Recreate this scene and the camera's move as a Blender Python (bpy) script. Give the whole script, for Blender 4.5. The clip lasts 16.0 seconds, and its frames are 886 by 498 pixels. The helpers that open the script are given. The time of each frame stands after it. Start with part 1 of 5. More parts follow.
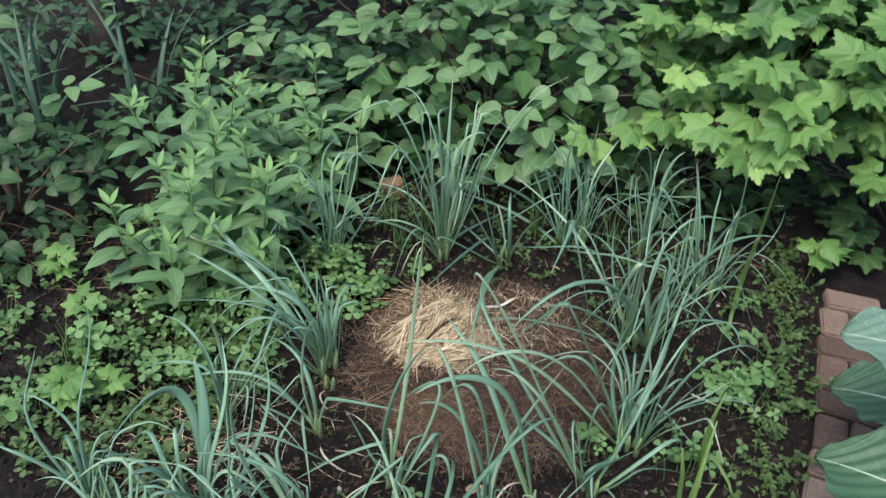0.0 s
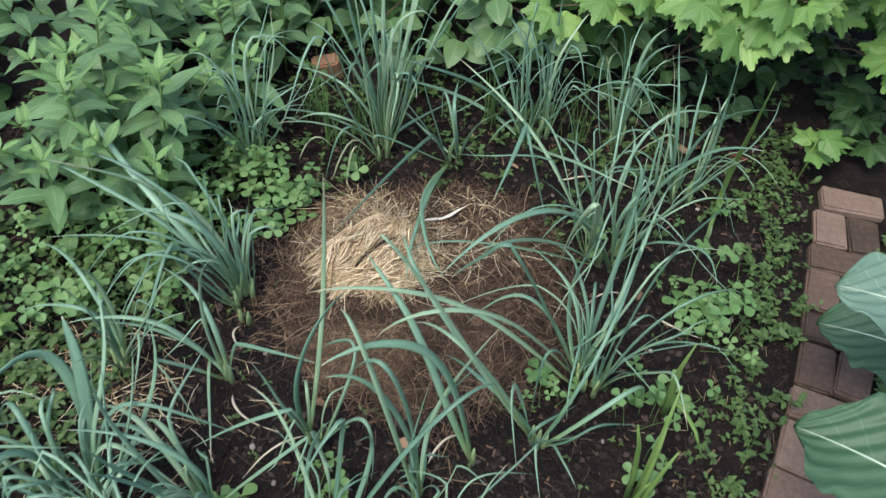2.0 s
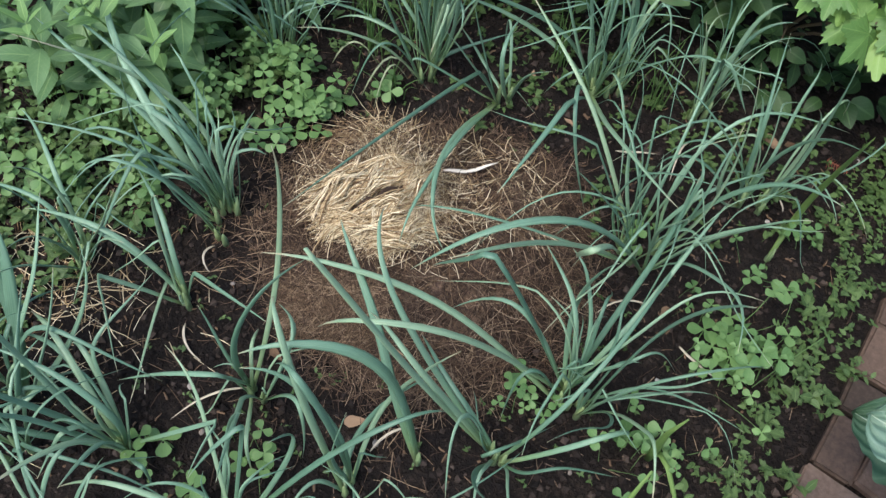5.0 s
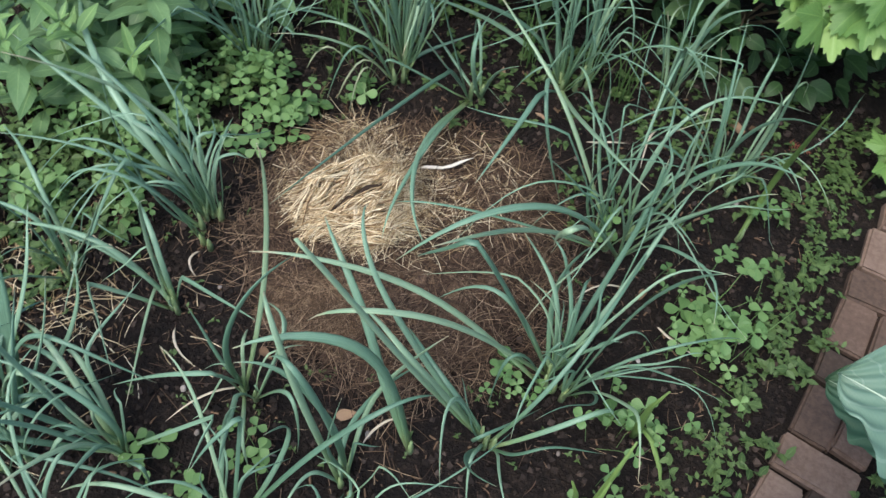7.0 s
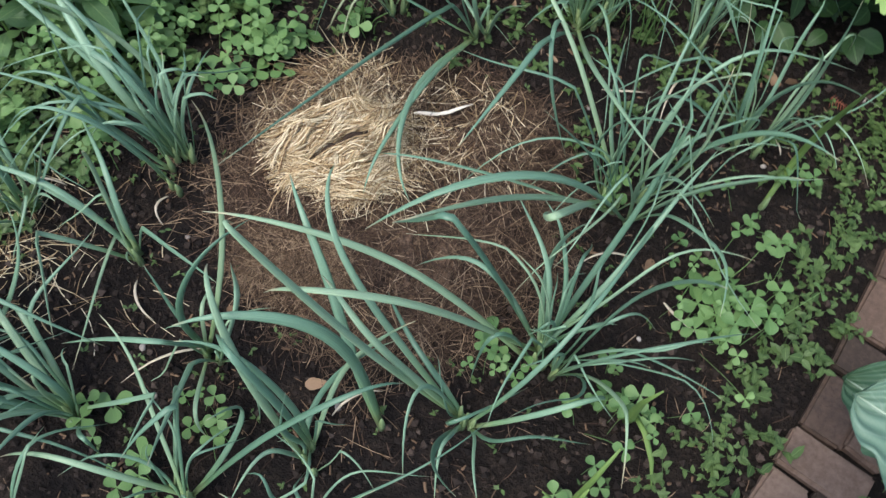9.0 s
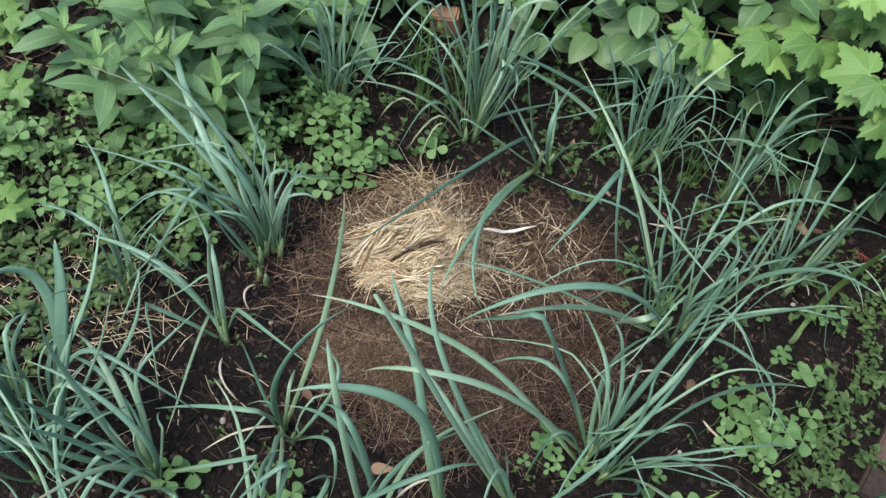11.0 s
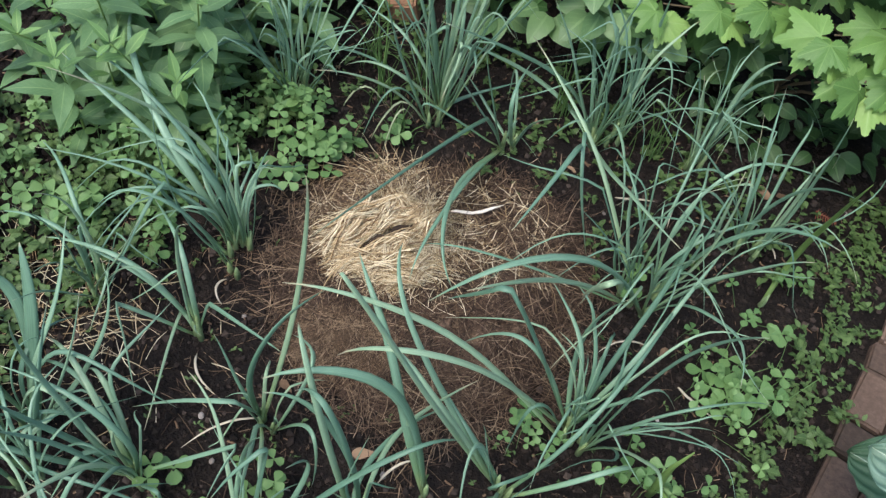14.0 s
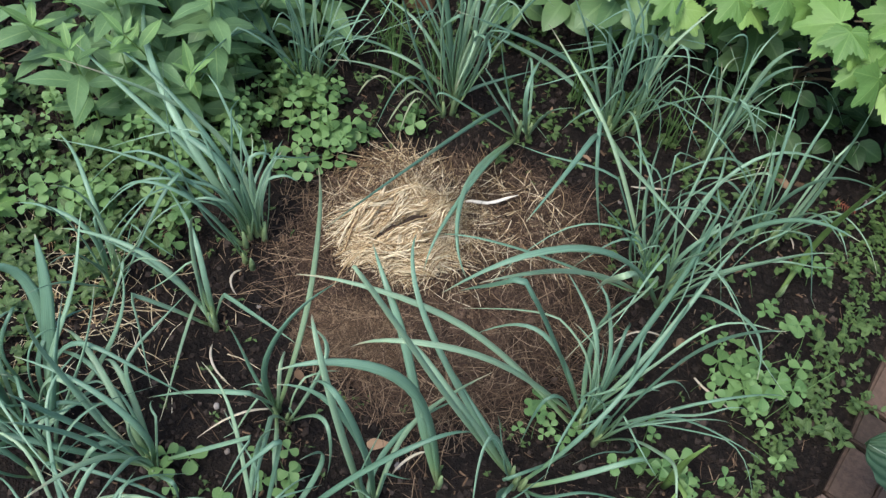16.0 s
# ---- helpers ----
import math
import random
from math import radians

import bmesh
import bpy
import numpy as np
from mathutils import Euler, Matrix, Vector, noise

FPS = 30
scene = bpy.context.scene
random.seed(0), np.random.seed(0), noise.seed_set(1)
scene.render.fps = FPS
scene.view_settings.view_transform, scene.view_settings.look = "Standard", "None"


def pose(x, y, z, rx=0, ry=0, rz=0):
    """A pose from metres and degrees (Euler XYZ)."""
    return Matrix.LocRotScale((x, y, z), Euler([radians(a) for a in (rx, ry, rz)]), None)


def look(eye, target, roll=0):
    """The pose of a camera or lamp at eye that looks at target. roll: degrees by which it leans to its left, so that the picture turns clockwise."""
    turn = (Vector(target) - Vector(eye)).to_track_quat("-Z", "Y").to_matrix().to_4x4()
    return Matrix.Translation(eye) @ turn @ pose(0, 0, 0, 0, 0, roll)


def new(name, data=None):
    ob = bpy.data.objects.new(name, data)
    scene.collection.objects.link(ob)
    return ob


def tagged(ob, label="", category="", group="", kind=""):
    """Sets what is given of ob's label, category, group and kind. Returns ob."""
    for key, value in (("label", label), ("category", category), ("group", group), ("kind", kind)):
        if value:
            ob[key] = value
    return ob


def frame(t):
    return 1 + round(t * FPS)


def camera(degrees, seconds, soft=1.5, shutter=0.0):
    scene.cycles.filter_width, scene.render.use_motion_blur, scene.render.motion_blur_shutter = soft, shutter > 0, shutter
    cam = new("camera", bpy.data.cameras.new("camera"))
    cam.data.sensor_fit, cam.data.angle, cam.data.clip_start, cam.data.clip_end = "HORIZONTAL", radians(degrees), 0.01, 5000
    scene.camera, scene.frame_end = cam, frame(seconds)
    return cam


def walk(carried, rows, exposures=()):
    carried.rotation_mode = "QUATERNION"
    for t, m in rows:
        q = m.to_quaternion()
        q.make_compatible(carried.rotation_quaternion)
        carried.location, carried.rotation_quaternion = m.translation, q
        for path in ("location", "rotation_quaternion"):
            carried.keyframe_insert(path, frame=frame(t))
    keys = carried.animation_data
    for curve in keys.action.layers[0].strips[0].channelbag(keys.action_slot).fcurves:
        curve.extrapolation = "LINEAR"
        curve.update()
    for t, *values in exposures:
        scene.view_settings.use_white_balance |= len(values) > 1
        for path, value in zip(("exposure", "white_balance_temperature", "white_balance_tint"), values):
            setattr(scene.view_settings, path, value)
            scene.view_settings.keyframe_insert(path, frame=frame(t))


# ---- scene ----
cam = camera(53.0, 16.0, soft=1.4, shutter=0.5)
PATH = [
    (0, (0.453, -1.936, 1.908), (0.009, -0.45, 0.646), 4.5),
    (0.5, (0.407, -1.924, 1.903), (0.027, -0.466, 0.587), 4.7),
    (1, (0.398, -1.916, 1.843), (0.101, -0.49, 0.472), 8.2),
    (1.5, (0.415, -1.737, 1.812), (0.119, -0.403, 0.352), 6.8),
    (2, (0.461, -1.47, 1.825), (0.134, -0.235, 0.286), 5.1),
    (2.5, (0.458, -1.395, 1.83), (0.139, -0.194, 0.263), 4.5),
    (3, (0.443, -1.446, 1.814), (0.185, -0.238, 0.241), 9.7),
    (3.5, (0.48, -1.186, 1.73), (0.115, -0.032, 0.138), 12.0),
    (4, (0.517, -0.903, 1.794), (0.056, -0.036, 0.052), 5.5),
    (4.5, (0.502, -0.93, 1.791), (0.072, -0.095, 0.025), 8.8),
    (4.7, (0.507, -0.994, 1.766), (0.093, -0.121, 0.015), 10.1),
    (6.8, (0.52, -1.092, 1.795), (0.149, -0.167, 0.061), 10.6),
    (7, (0.527, -1.085, 1.794), (0.163, -0.149, 0.064), 10.2),
    (7.5, (0.551, -1.081, 1.769), (0.209, -0.125, 0.046), 9.4),
    (8, (0.589, -1.029, 1.684), (0.245, -0.124, -0.067), 8.0),
    (8.5, (0.514, -0.996, 1.626), (0.243, -0.135, -0.159), 14.1),
    (9, (0.529, -0.883, 1.692), (0.199, -0.134, -0.133), 10.6),
    (9.5, (0.469, -0.955, 1.735), (0.088, -0.144, -0.053), 13.6),
    (9.7, (0.432, -1.024, 1.733), (0.006, -0.124, -0.001), 15.0),
    (11.8, (0.484, -1.119, 1.828), (0.031, -0.087, 0.176), 12.5),
    (12, (0.5, -1.122, 1.814), (0.08, -0.057, 0.174), 13.2),
    (12.5, (0.518, -1.121, 1.802), (0.141, -0.027, 0.17), 13.7),
    (13, (0.494, -1.131, 1.794), (0.101, -0.074, 0.142), 13.3),
    (13.5, (0.482, -1.125, 1.793), (0.071, -0.11, 0.119), 13.3),
    (14, (0.478, -1.122, 1.792), (0.063, -0.116, 0.114), 13.2),
    (14.5, (0.479, -1.116, 1.791), (0.06, -0.122, 0.107), 12.6),
    (15, (0.48, -1.113, 1.792), (0.063, -0.128, 0.101), 12.2),
    (15.5, (0.477, -1.106, 1.788), (0.053, -0.131, 0.093), 12.2),
    (16, (0.477, -1.11, 1.791), (0.046, -0.145, 0.093), 11.7),
]
walk(cam, [(t, look(eye, target, roll)) for t, eye, target, roll in PATH], exposures=[(0, 1.17)])

# ---------------------------------------------------------------- light: overcast day
world = bpy.data.worlds.new("sky")
scene.world = world
world.use_nodes = True
wn = world.node_tree.nodes
sky = wn.new("ShaderNodeTexSky")
sky.sky_type, sky.sun_disc = "NISHITA", False
sky.sun_elevation, sky.sun_rotation = radians(58), radians(200)
sky.air_density, sky.dust_density, sky.ozone_density = 1.0, 2.0, 1.0
wn["Background"].inputs[1].default_value = 0.13
world.node_tree.links.new(sky.outputs[0], wn["Background"].inputs[0])
sun = new("sun", bpy.data.lights.new("sun", "SUN"))
sun.data.energy, sun.data.angle, sun.data.color = 1.4, radians(30), (1.0, 0.97, 0.92)
sun.matrix_world = look((-1.0, -2.2, 5.0), (0, 0, 0))


# ---------------------------------------------------------------- materials
def material(name):
    m = bpy.data.materials.new(name)
    m.use_nodes = True
    return m, m.node_tree.nodes, m.node_tree.links, m.node_tree.nodes["Principled BSDF"]


def ramp(nodes, stops):
    r = nodes.new("ShaderNodeValToRGB")
    while len(r.color_ramp.elements) < len(stops):
        r.color_ramp.elements.new(0.5)
    for e, (p, c) in zip(r.color_ramp.elements, stops):
        e.position, e.color = p, (*c, 1)
    return r


def noise_node(nodes, links, scale, detail=5.0, rough=0.6, coords="Object"):
    tc = nodes.new("ShaderNodeTexCoord")
    n = nodes.new("ShaderNodeTexNoise")
    n.inputs["Scale"].default_value, n.inputs["Detail"].default_value, n.inputs["Roughness"].default_value = scale, detail, rough
    links.new(tc.outputs[coords], n.inputs["Vector"])
    return n


def mix(nodes, links, kind, fac, a, b):
    m = nodes.new("ShaderNodeMix")
    m.data_type, m.blend_type = "RGBA", kind
    for sock, v in ((m.inputs[0], fac), (m.inputs[6], a), (m.inputs[7], b)):
        if isinstance(v, (int, float)):
            sock.default_value = v
        elif isinstance(v, tuple):
            sock.default_value = (*v, 1)
        else:
            links.new(v, sock)
    return m.outputs[2]


def math_node(nodes, links, op, a, b=0.0):
    m = nodes.new("ShaderNodeMath")
    m.operation = op
    for sock, v in ((m.inputs[0], a), (m.inputs[1], b)):
        if isinstance(v, (int, float)):
            sock.default_value = v
        else:
            links.new(v, sock)
    return m.outputs[0]


def bump(nodes, links, bsdf, height, strength, distance):
    b = nodes.new("ShaderNodeBump")
    b.inputs["Strength"].default_value, b.inputs["Distance"].default_value = strength, distance
    links.new(height, b.inputs["Height"])
    links.new(b.outputs[0], bsdf.inputs["Normal"])


def leaf_material(name, dark, light, vein, rough=0.5, glow=0.25, veins=9.0, island=False, grain=30.0, vein_width=0.05, spread=0.35, palmate=False):
    """A leaf: hue varies from leaf to leaf and with a fine mottling, a paler midrib and side veins, light shines through."""
    m, n, k, p = material(name)
    info = n.new("ShaderNodeNewGeometry" if island else "ShaderNodeObjectInfo")
    rnd = info.outputs["Random Per Island" if island else "Random"]
    base = ramp(n, [(0.0, dark), (1.0, light)])
    mott = noise_node(n, k, grain, 4, 0.6)
    f = math_node(n, k, "ADD", math_node(n, k, "MULTIPLY", rnd, 1 - spread), math_node(n, k, "MULTIPLY", mott.outputs["Fac"], spread))
    k.new(f, base.inputs[0])
    uv = n.new("ShaderNodeUVMap")
    sep = n.new("ShaderNodeSeparateXYZ")
    k.new(uv.outputs[0], sep.inputs[0])
    across = math_node(n, k, "ABSOLUTE", math_node(n, k, "SUBTRACT", sep.outputs[0], 0.5))
    rib = math_node(n, k, "LESS_THAN", across, vein_width)
    slant = math_node(n, k, "SUBTRACT", math_node(n, k, "MULTIPLY", sep.outputs[1], veins), math_node(n, k, "MULTIPLY", across, 4.0))
    side = math_node(n, k, "LESS_THAN", math_node(n, k, "FRACT", slant), 0.1)
    lines = math_node(n, k, "MAXIMUM", math_node(n, k, "MULTIPLY", rib, 0.55), math_node(n, k, "MULTIPLY", side, 0.22))
    if palmate:
        px, py = math_node(n, k, "SUBTRACT", sep.outputs[0], 0.5), math_node(n, k, "SUBTRACT", sep.outputs[1], 0.5)
        lines = None
        for deg in (0, 52, -52, 112, -112):
            sx, cx = math.sin(radians(deg)), math.cos(radians(deg))
            off = math_node(n, k, "ABSOLUTE", math_node(n, k, "SUBTRACT", math_node(n, k, "MULTIPLY", px, cx), math_node(n, k, "MULTIPLY", py, sx)))
            along = math_node(n, k, "ADD", math_node(n, k, "MULTIPLY", px, sx), math_node(n, k, "MULTIPLY", py, cx))
            fish = math_node(n, k, "LESS_THAN", math_node(n, k, "FRACT", math_node(n, k, "MULTIPLY", math_node(n, k, "SUBTRACT", along, off), 14.0)), 0.12)
            fish = math_node(n, k, "MULTIPLY", fish, math_node(n, k, "MULTIPLY", math_node(n, k, "LESS_THAN", off, 0.14), 0.13))
            v = math_node(n, k, "MULTIPLY", math_node(n, k, "MAXIMUM", math_node(n, k, "MULTIPLY", math_node(n, k, "LESS_THAN", off, 0.006), 0.32), fish), math_node(n, k, "GREATER_THAN", along, 0.0))
            lines = v if lines is None else math_node(n, k, "MAXIMUM", lines, v)
    col = mix(n, k, "MIX", lines, base.outputs[0], vein)
    k.new(col, p.inputs["Base Color"])
    p.inputs["Roughness"].default_value = rough
    p.inputs["Specular IOR Level"].default_value = 0.35
    hgt = math_node(n, k, "ADD", math_node(n, k, "MULTIPLY", lines, -0.6), mott.outputs["Fac"])
    bump(n, k, p, hgt, 0.35, 0.005)
    tr = n.new("ShaderNodeBsdfTranslucent")
    k.new(mix(n, k, "MULTIPLY", 1.0, col, (1.0, 1.0, 0.5)), tr.inputs[0])
    mx = n.new("ShaderNodeMixShader")
    mx.inputs[0].default_value = glow
    k.new(p.outputs[0], mx.inputs[1])
    k.new(tr.outputs[0], mx.inputs[2])
    k.new(mx.outputs[0], n["Material Output"].inputs[0])
    return m


def onion_material():
    """Waxy blue-green tubes: pale sheath at the base, streaked along, dry straw-coloured tip."""
    m, n, k, p = material("onion_leaf")
    uv = n.new("ShaderNodeUVMap")
    sep = n.new("ShaderNodeSeparateXYZ")
    k.new(uv.outputs[0], sep.inputs[0])
    info = n.new("ShaderNodeObjectInfo")
    body = ramp(n, [(0.0, (0.098, 0.20, 0.130)), (0.4, (0.162, 0.294, 0.192)), (0.75, (0.222, 0.365, 0.238)), (1.0, (0.285, 0.412, 0.250))])
    k.new(info.outputs["Random"], body.inputs[0])
    mp = n.new("ShaderNodeMapping")
    mp.inputs["Scale"].default_value = (22, 1.2, 1)
    k.new(uv.outputs[0], mp.inputs[0])
    st = n.new("ShaderNodeTexNoise")
    st.inputs["Scale"].default_value, st.inputs["Detail"].default_value = 3, 3
    k.new(mp.outputs[0], st.inputs["Vector"])
    streak = ramp(n, [(0.3, (0.75, 0.75, 0.75)), (0.7, (1.2, 1.2, 1.2))])
    k.new(st.outputs["Fac"], streak.inputs[0])
    col = mix(n, k, "MULTIPLY", 1.0, body.outputs[0], streak.outputs[0])
    young = ramp(n, [(0.06, (0.6, 0.6, 0.6)), (0.25, (0, 0, 0))])
    k.new(sep.outputs[1], young.inputs[0])
    col = mix(n, k, "MIX", young.outputs[0], col, mix(n, k, "MULTIPLY", 1.0, col, (1.0, 1.0, 0.55)))
    sheath = ramp(n, [(0.0, (0.9, 0.9, 0.9)), (0.09, (0, 0, 0))])
    k.new(sep.outputs[1], sheath.inputs[0])
    col = mix(n, k, "MIX", sheath.outputs[0], col, (0.30, 0.34, 0.15))
    wob = noise_node(n, k, 18, 2)
    t = math_node(n, k, "ADD", sep.outputs[1], math_node(n, k, "MULTIPLY", math_node(n, k, "MAXIMUM", math_node(n, k, "SUBTRACT", info.outputs["Random"], 0.75), -0.05), 0.32))
    tip = ramp(n, [(0.93, (0, 0, 0)), (0.99, (1, 1, 1))])
    k.new(t, tip.inputs[0])
    col = mix(n, k, "MIX", tip.outputs[0], col, (0.42, 0.40, 0.26))
    k.new(col, p.inputs["Base Color"])
    p.inputs["Roughness"].default_value = 0.42
    p.inputs["Specular IOR Level"].default_value = 0.55
    bump(n, k, p, math_node(n, k, "ADD", st.outputs["Fac"], wob.outputs["Fac"]), 0.2, 0.002)
    tr = n.new("ShaderNodeBsdfTranslucent")
    k.new(col, tr.inputs[0])
    mx = n.new("ShaderNodeMixShader")
    mx.inputs[0].default_value = 0.12
    k.new(p.outputs[0], mx.inputs[1])
    k.new(tr.outputs[0], mx.inputs[2])
    k.new(mx.outputs[0], n["Material Output"].inputs[0])
    return m


def rough_material(name, stops, scale, fine, strength, distance, rough=0.9, island=0.0, objects=0.0):
    """Earth, straw, brick: a colour ramp over two sizes of noise, with relief."""
    m, n, k, p = material(name)
    a, b = noise_node(n, k, scale, 6, 0.65), noise_node(n, k, fine, 4, 0.7)
    f = math_node(n, k, "ADD", math_node(n, k, "MULTIPLY", a.outputs["Fac"], 0.55), math_node(n, k, "MULTIPLY", b.outputs["Fac"], 0.45))
    if island:
        g = n.new("ShaderNodeNewGeometry")
        f = math_node(n, k, "ADD", math_node(n, k, "MULTIPLY", f, 1 - island), math_node(n, k, "MULTIPLY", g.outputs["Random Per Island"], island))
    if objects:
        g = n.new("ShaderNodeObjectInfo")
        f = math_node(n, k, "ADD", math_node(n, k, "MULTIPLY", f, 1 - objects), math_node(n, k, "MULTIPLY", g.outputs["Random"], objects))
    r = ramp(n, stops)
    k.new(f, r.inputs[0])
    k.new(r.outputs[0], p.inputs["Base Color"])
    p.inputs["Roughness"].default_value = rough
    p.inputs["Specular IOR Level"].default_value = 0.25
    h = math_node(n, k, "ADD", a.outputs["Fac"], math_node(n, k, "MULTIPLY", b.outputs["Fac"], 0.5))
    bump(n, k, p, h, strength, distance)
    return m


SOIL = rough_material("damp_soil", [(0.3, (0.005, 0.0035, 0.003)), (0.49, (0.014, 0.0095, 0.0078)), (0.6, (0.034, 0.024, 0.018)), (0.7, (0.10, 0.074, 0.058))], 14, 110, 1.0, 0.05)
CRUMB = rough_material("soil_crumbs", [(0.2, (0.007, 0.005, 0.0042)), (0.6, (0.026, 0.0185, 0.015)), (0.92, (0.10, 0.074, 0.06))], 20, 120, 0.6, 0.005, island=0.6)
COMPOST = rough_material("rotted_hay", [(0.37, (0.015, 0.0095, 0.0075)), (0.5, (0.058, 0.037, 0.027)), (0.62, (0.19, 0.122, 0.080))], 7, 120, 1.0, 0.02)
ROTTEN = rough_material("rotten_hay", [(0.3, (0.014, 0.009, 0.007)), (0.6, (0.05, 0.032, 0.022)), (0.8, (0.13, 0.085, 0.055))], 40, 200, 0.9, 0.006)
STRAW = rough_material("dry_straw", [(0.22, (0.15, 0.088, 0.045)), (0.46, (0.56, 0.41, 0.225)), (0.78, (0.93, 0.81, 0.57))], 25, 140, 0.3, 0.003, rough=0.8, island=0.65)
HAY = rough_material("old_hay", [(0.2, (0.030, 0.018, 0.013)), (0.6, (0.115, 0.072, 0.048)), (0.75, (0.20, 0.135, 0.088)), (0.88, (0.50, 0.37, 0.25))], 25, 140, 0.3, 0.003, rough=0.7, island=0.7)
MATTED = rough_material("matted_hay", [(0.2, (0.07, 0.042, 0.026)), (0.55, (0.20, 0.130, 0.078)), (0.85, (0.42, 0.30, 0.19))], 25, 140, 0.3, 0.003, rough=0.7, island=0.7)
HAYBED = rough_material("packed_straw", [(0.3, (0.11, 0.066, 0.034)), (0.55, (0.27, 0.18, 0.092)), (0.75, (0.50, 0.37, 0.20))], 18, 160, 0.8, 0.01)
BRICK = rough_material("worn_brick", [(0.28, (0.048, 0.034, 0.026)), (0.5, (0.118, 0.078, 0.058)), (0.72, (0.215, 0.152, 0.118))], 11, 90, 0.5, 0.006, rough=0.85, objects=0.4)
TERRA = rough_material("orange_brick", [(0.2, (0.16, 0.085, 0.05)), (0.6, (0.30, 0.165, 0.10)), (0.9, (0.40, 0.25, 0.17))], 14, 90, 0.5, 0.006)
STONE = rough_material("pebble", [(0.2, (0.16, 0.13, 0.11)), (0.8, (0.5, 0.46, 0.42))], 20, 120, 0.3, 0.003, objects=0.6)
BARK = rough_material("dark_bark", [(0.25, (0.02, 0.017, 0.015)), (0.55, (0.07, 0.058, 0.05)), (0.8, (0.16, 0.14, 0.125))], 12, 70, 1.0, 0.02)
TWIG = rough_material("brown_twig", [(0.2, (0.05, 0.035, 0.02)), (0.8, (0.17, 0.13, 0.08))], 25, 120, 0.4, 0.004)
FILM = rough_material("black_plastic_film", [(0.2, (0.012, 0.013, 0.018)), (0.8, (0.03, 0.032, 0.042))], 8, 60, 0.3, 0.004, rough=0.35)
TWINE = rough_material("turquoise_twine", [(0.2, (0.03, 0.30, 0.22)), (0.8, (0.10, 0.50, 0.38))], 40, 300, 0.5, 0.002, rough=0.6)
DEAD = rough_material("dead_leaf", [(0.2, (0.10, 0.06, 0.035)), (0.8, (0.33, 0.22, 0.14))], 30, 150, 0.4, 0.003, objects=0.5)
RUST = rough_material("rust_red_frond", [(0.2, (0.16, 0.05, 0.03)), (0.8, (0.36, 0.13, 0.08))], 30, 150, 0.3, 0.003)
ONION = onion_material()
STALK = leaf_material("green_stalk", (0.13, 0.235, 0.06), (0.22, 0.34, 0.10), (0.3, 0.4, 0.15), veins=0.0)
PHLOX = leaf_material("phlox_leaf", (0.085, 0.175, 0.075), (0.19, 0.32, 0.140), (0.26, 0.40, 0.17), veins=8, rough=0.42, vein_width=0.03, grain=55, spread=0.5)
PHLOX_YOUNG = leaf_material("phlox_young_leaf", (0.12, 0.24, 0.082), (0.205, 0.355, 0.125), (0.33, 0.48, 0.17), veins=8)
LOBED = leaf_material("lobed_leaf", (0.075, 0.170, 0.045), (0.18, 0.32, 0.085), (0.25, 0.42, 0.12), veins=0.0, vein_width=0.0, palmate=True)
LOBED_YOUNG = leaf_material("lobed_young_leaf", (0.17, 0.31, 0.080), (0.27, 0.42, 0.120), (0.34, 0.48, 0.19), veins=0.0, vein_width=0.0, palmate=True)
ROUND = leaf_material("round_leaf", (0.060, 0.135, 0.050), (0.19, 0.31, 0.125), (0.2, 0.33, 0.14), veins=6, rough=0.42)
# low shrub leaves: green darkened to carry the shade they stand in
SHADED = leaf_material("shade_darkened_leaf", (0.022, 0.060, 0.018), (0.055, 0.120, 0.036), (0.09, 0.17, 0.065), veins=6)
# fill leaves of the next two: deep shade inside shrubs painted into the green
SHADELEAF = leaf_material("shade_leaf", (0.018, 0.052, 0.020), (0.045, 0.105, 0.040), (0.08, 0.15, 0.06), veins=6, island=True)
INNER_SHADE = leaf_material("shaded_inner_leaf", (0.030, 0.085, 0.022), (0.075, 0.165, 0.045), (0.1, 0.2, 0.07), veins=5, island=True)
CLOVER = leaf_material("clover_leaf", (0.085, 0.185, 0.062), (0.20, 0.335, 0.120), (0.2, 0.36, 0.12), veins=0.0, vein_width=0.012)
WEED = leaf_material("weed_leaf", (0.030, 0.070, 0.022), (0.135, 0.215, 0.070), (0.18, 0.28, 0.1), veins=0.0, island=True)
GRASS = leaf_material("grass_blade", (0.060, 0.15, 0.04), (0.16, 0.28, 0.09), (0.2, 0.33, 0.12), veins=0.0, island=True)
IRIS = leaf_material("sword_leaf", (0.075, 0.14, 0.095), (0.14, 0.23, 0.15), (0.2, 0.3, 0.2), veins=0.0)
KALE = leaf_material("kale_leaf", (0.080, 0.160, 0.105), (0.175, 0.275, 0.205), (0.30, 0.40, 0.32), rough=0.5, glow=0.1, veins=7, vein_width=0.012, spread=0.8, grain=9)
# older, greener kale leaves; their weaker sky light is painted in as darker colour
KALE_GREEN_SHADED = leaf_material("kale_green_shaded_leaf", (0.030, 0.080, 0.036), (0.070, 0.145, 0.078), (0.12, 0.21, 0.12), rough=0.5, glow=0.1, veins=7, vein_width=0.012, spread=0.8, grain=9)
KALE_RIB = rough_material("kale_rib", [(0.2, (0.32, 0.43, 0.30)), (0.8, (0.50, 0.59, 0.46))], 20, 100, 0.2, 0.002, rough=0.5)

# ---------------------------------------------------------------- mesh helpers
rng = random.Random(7)


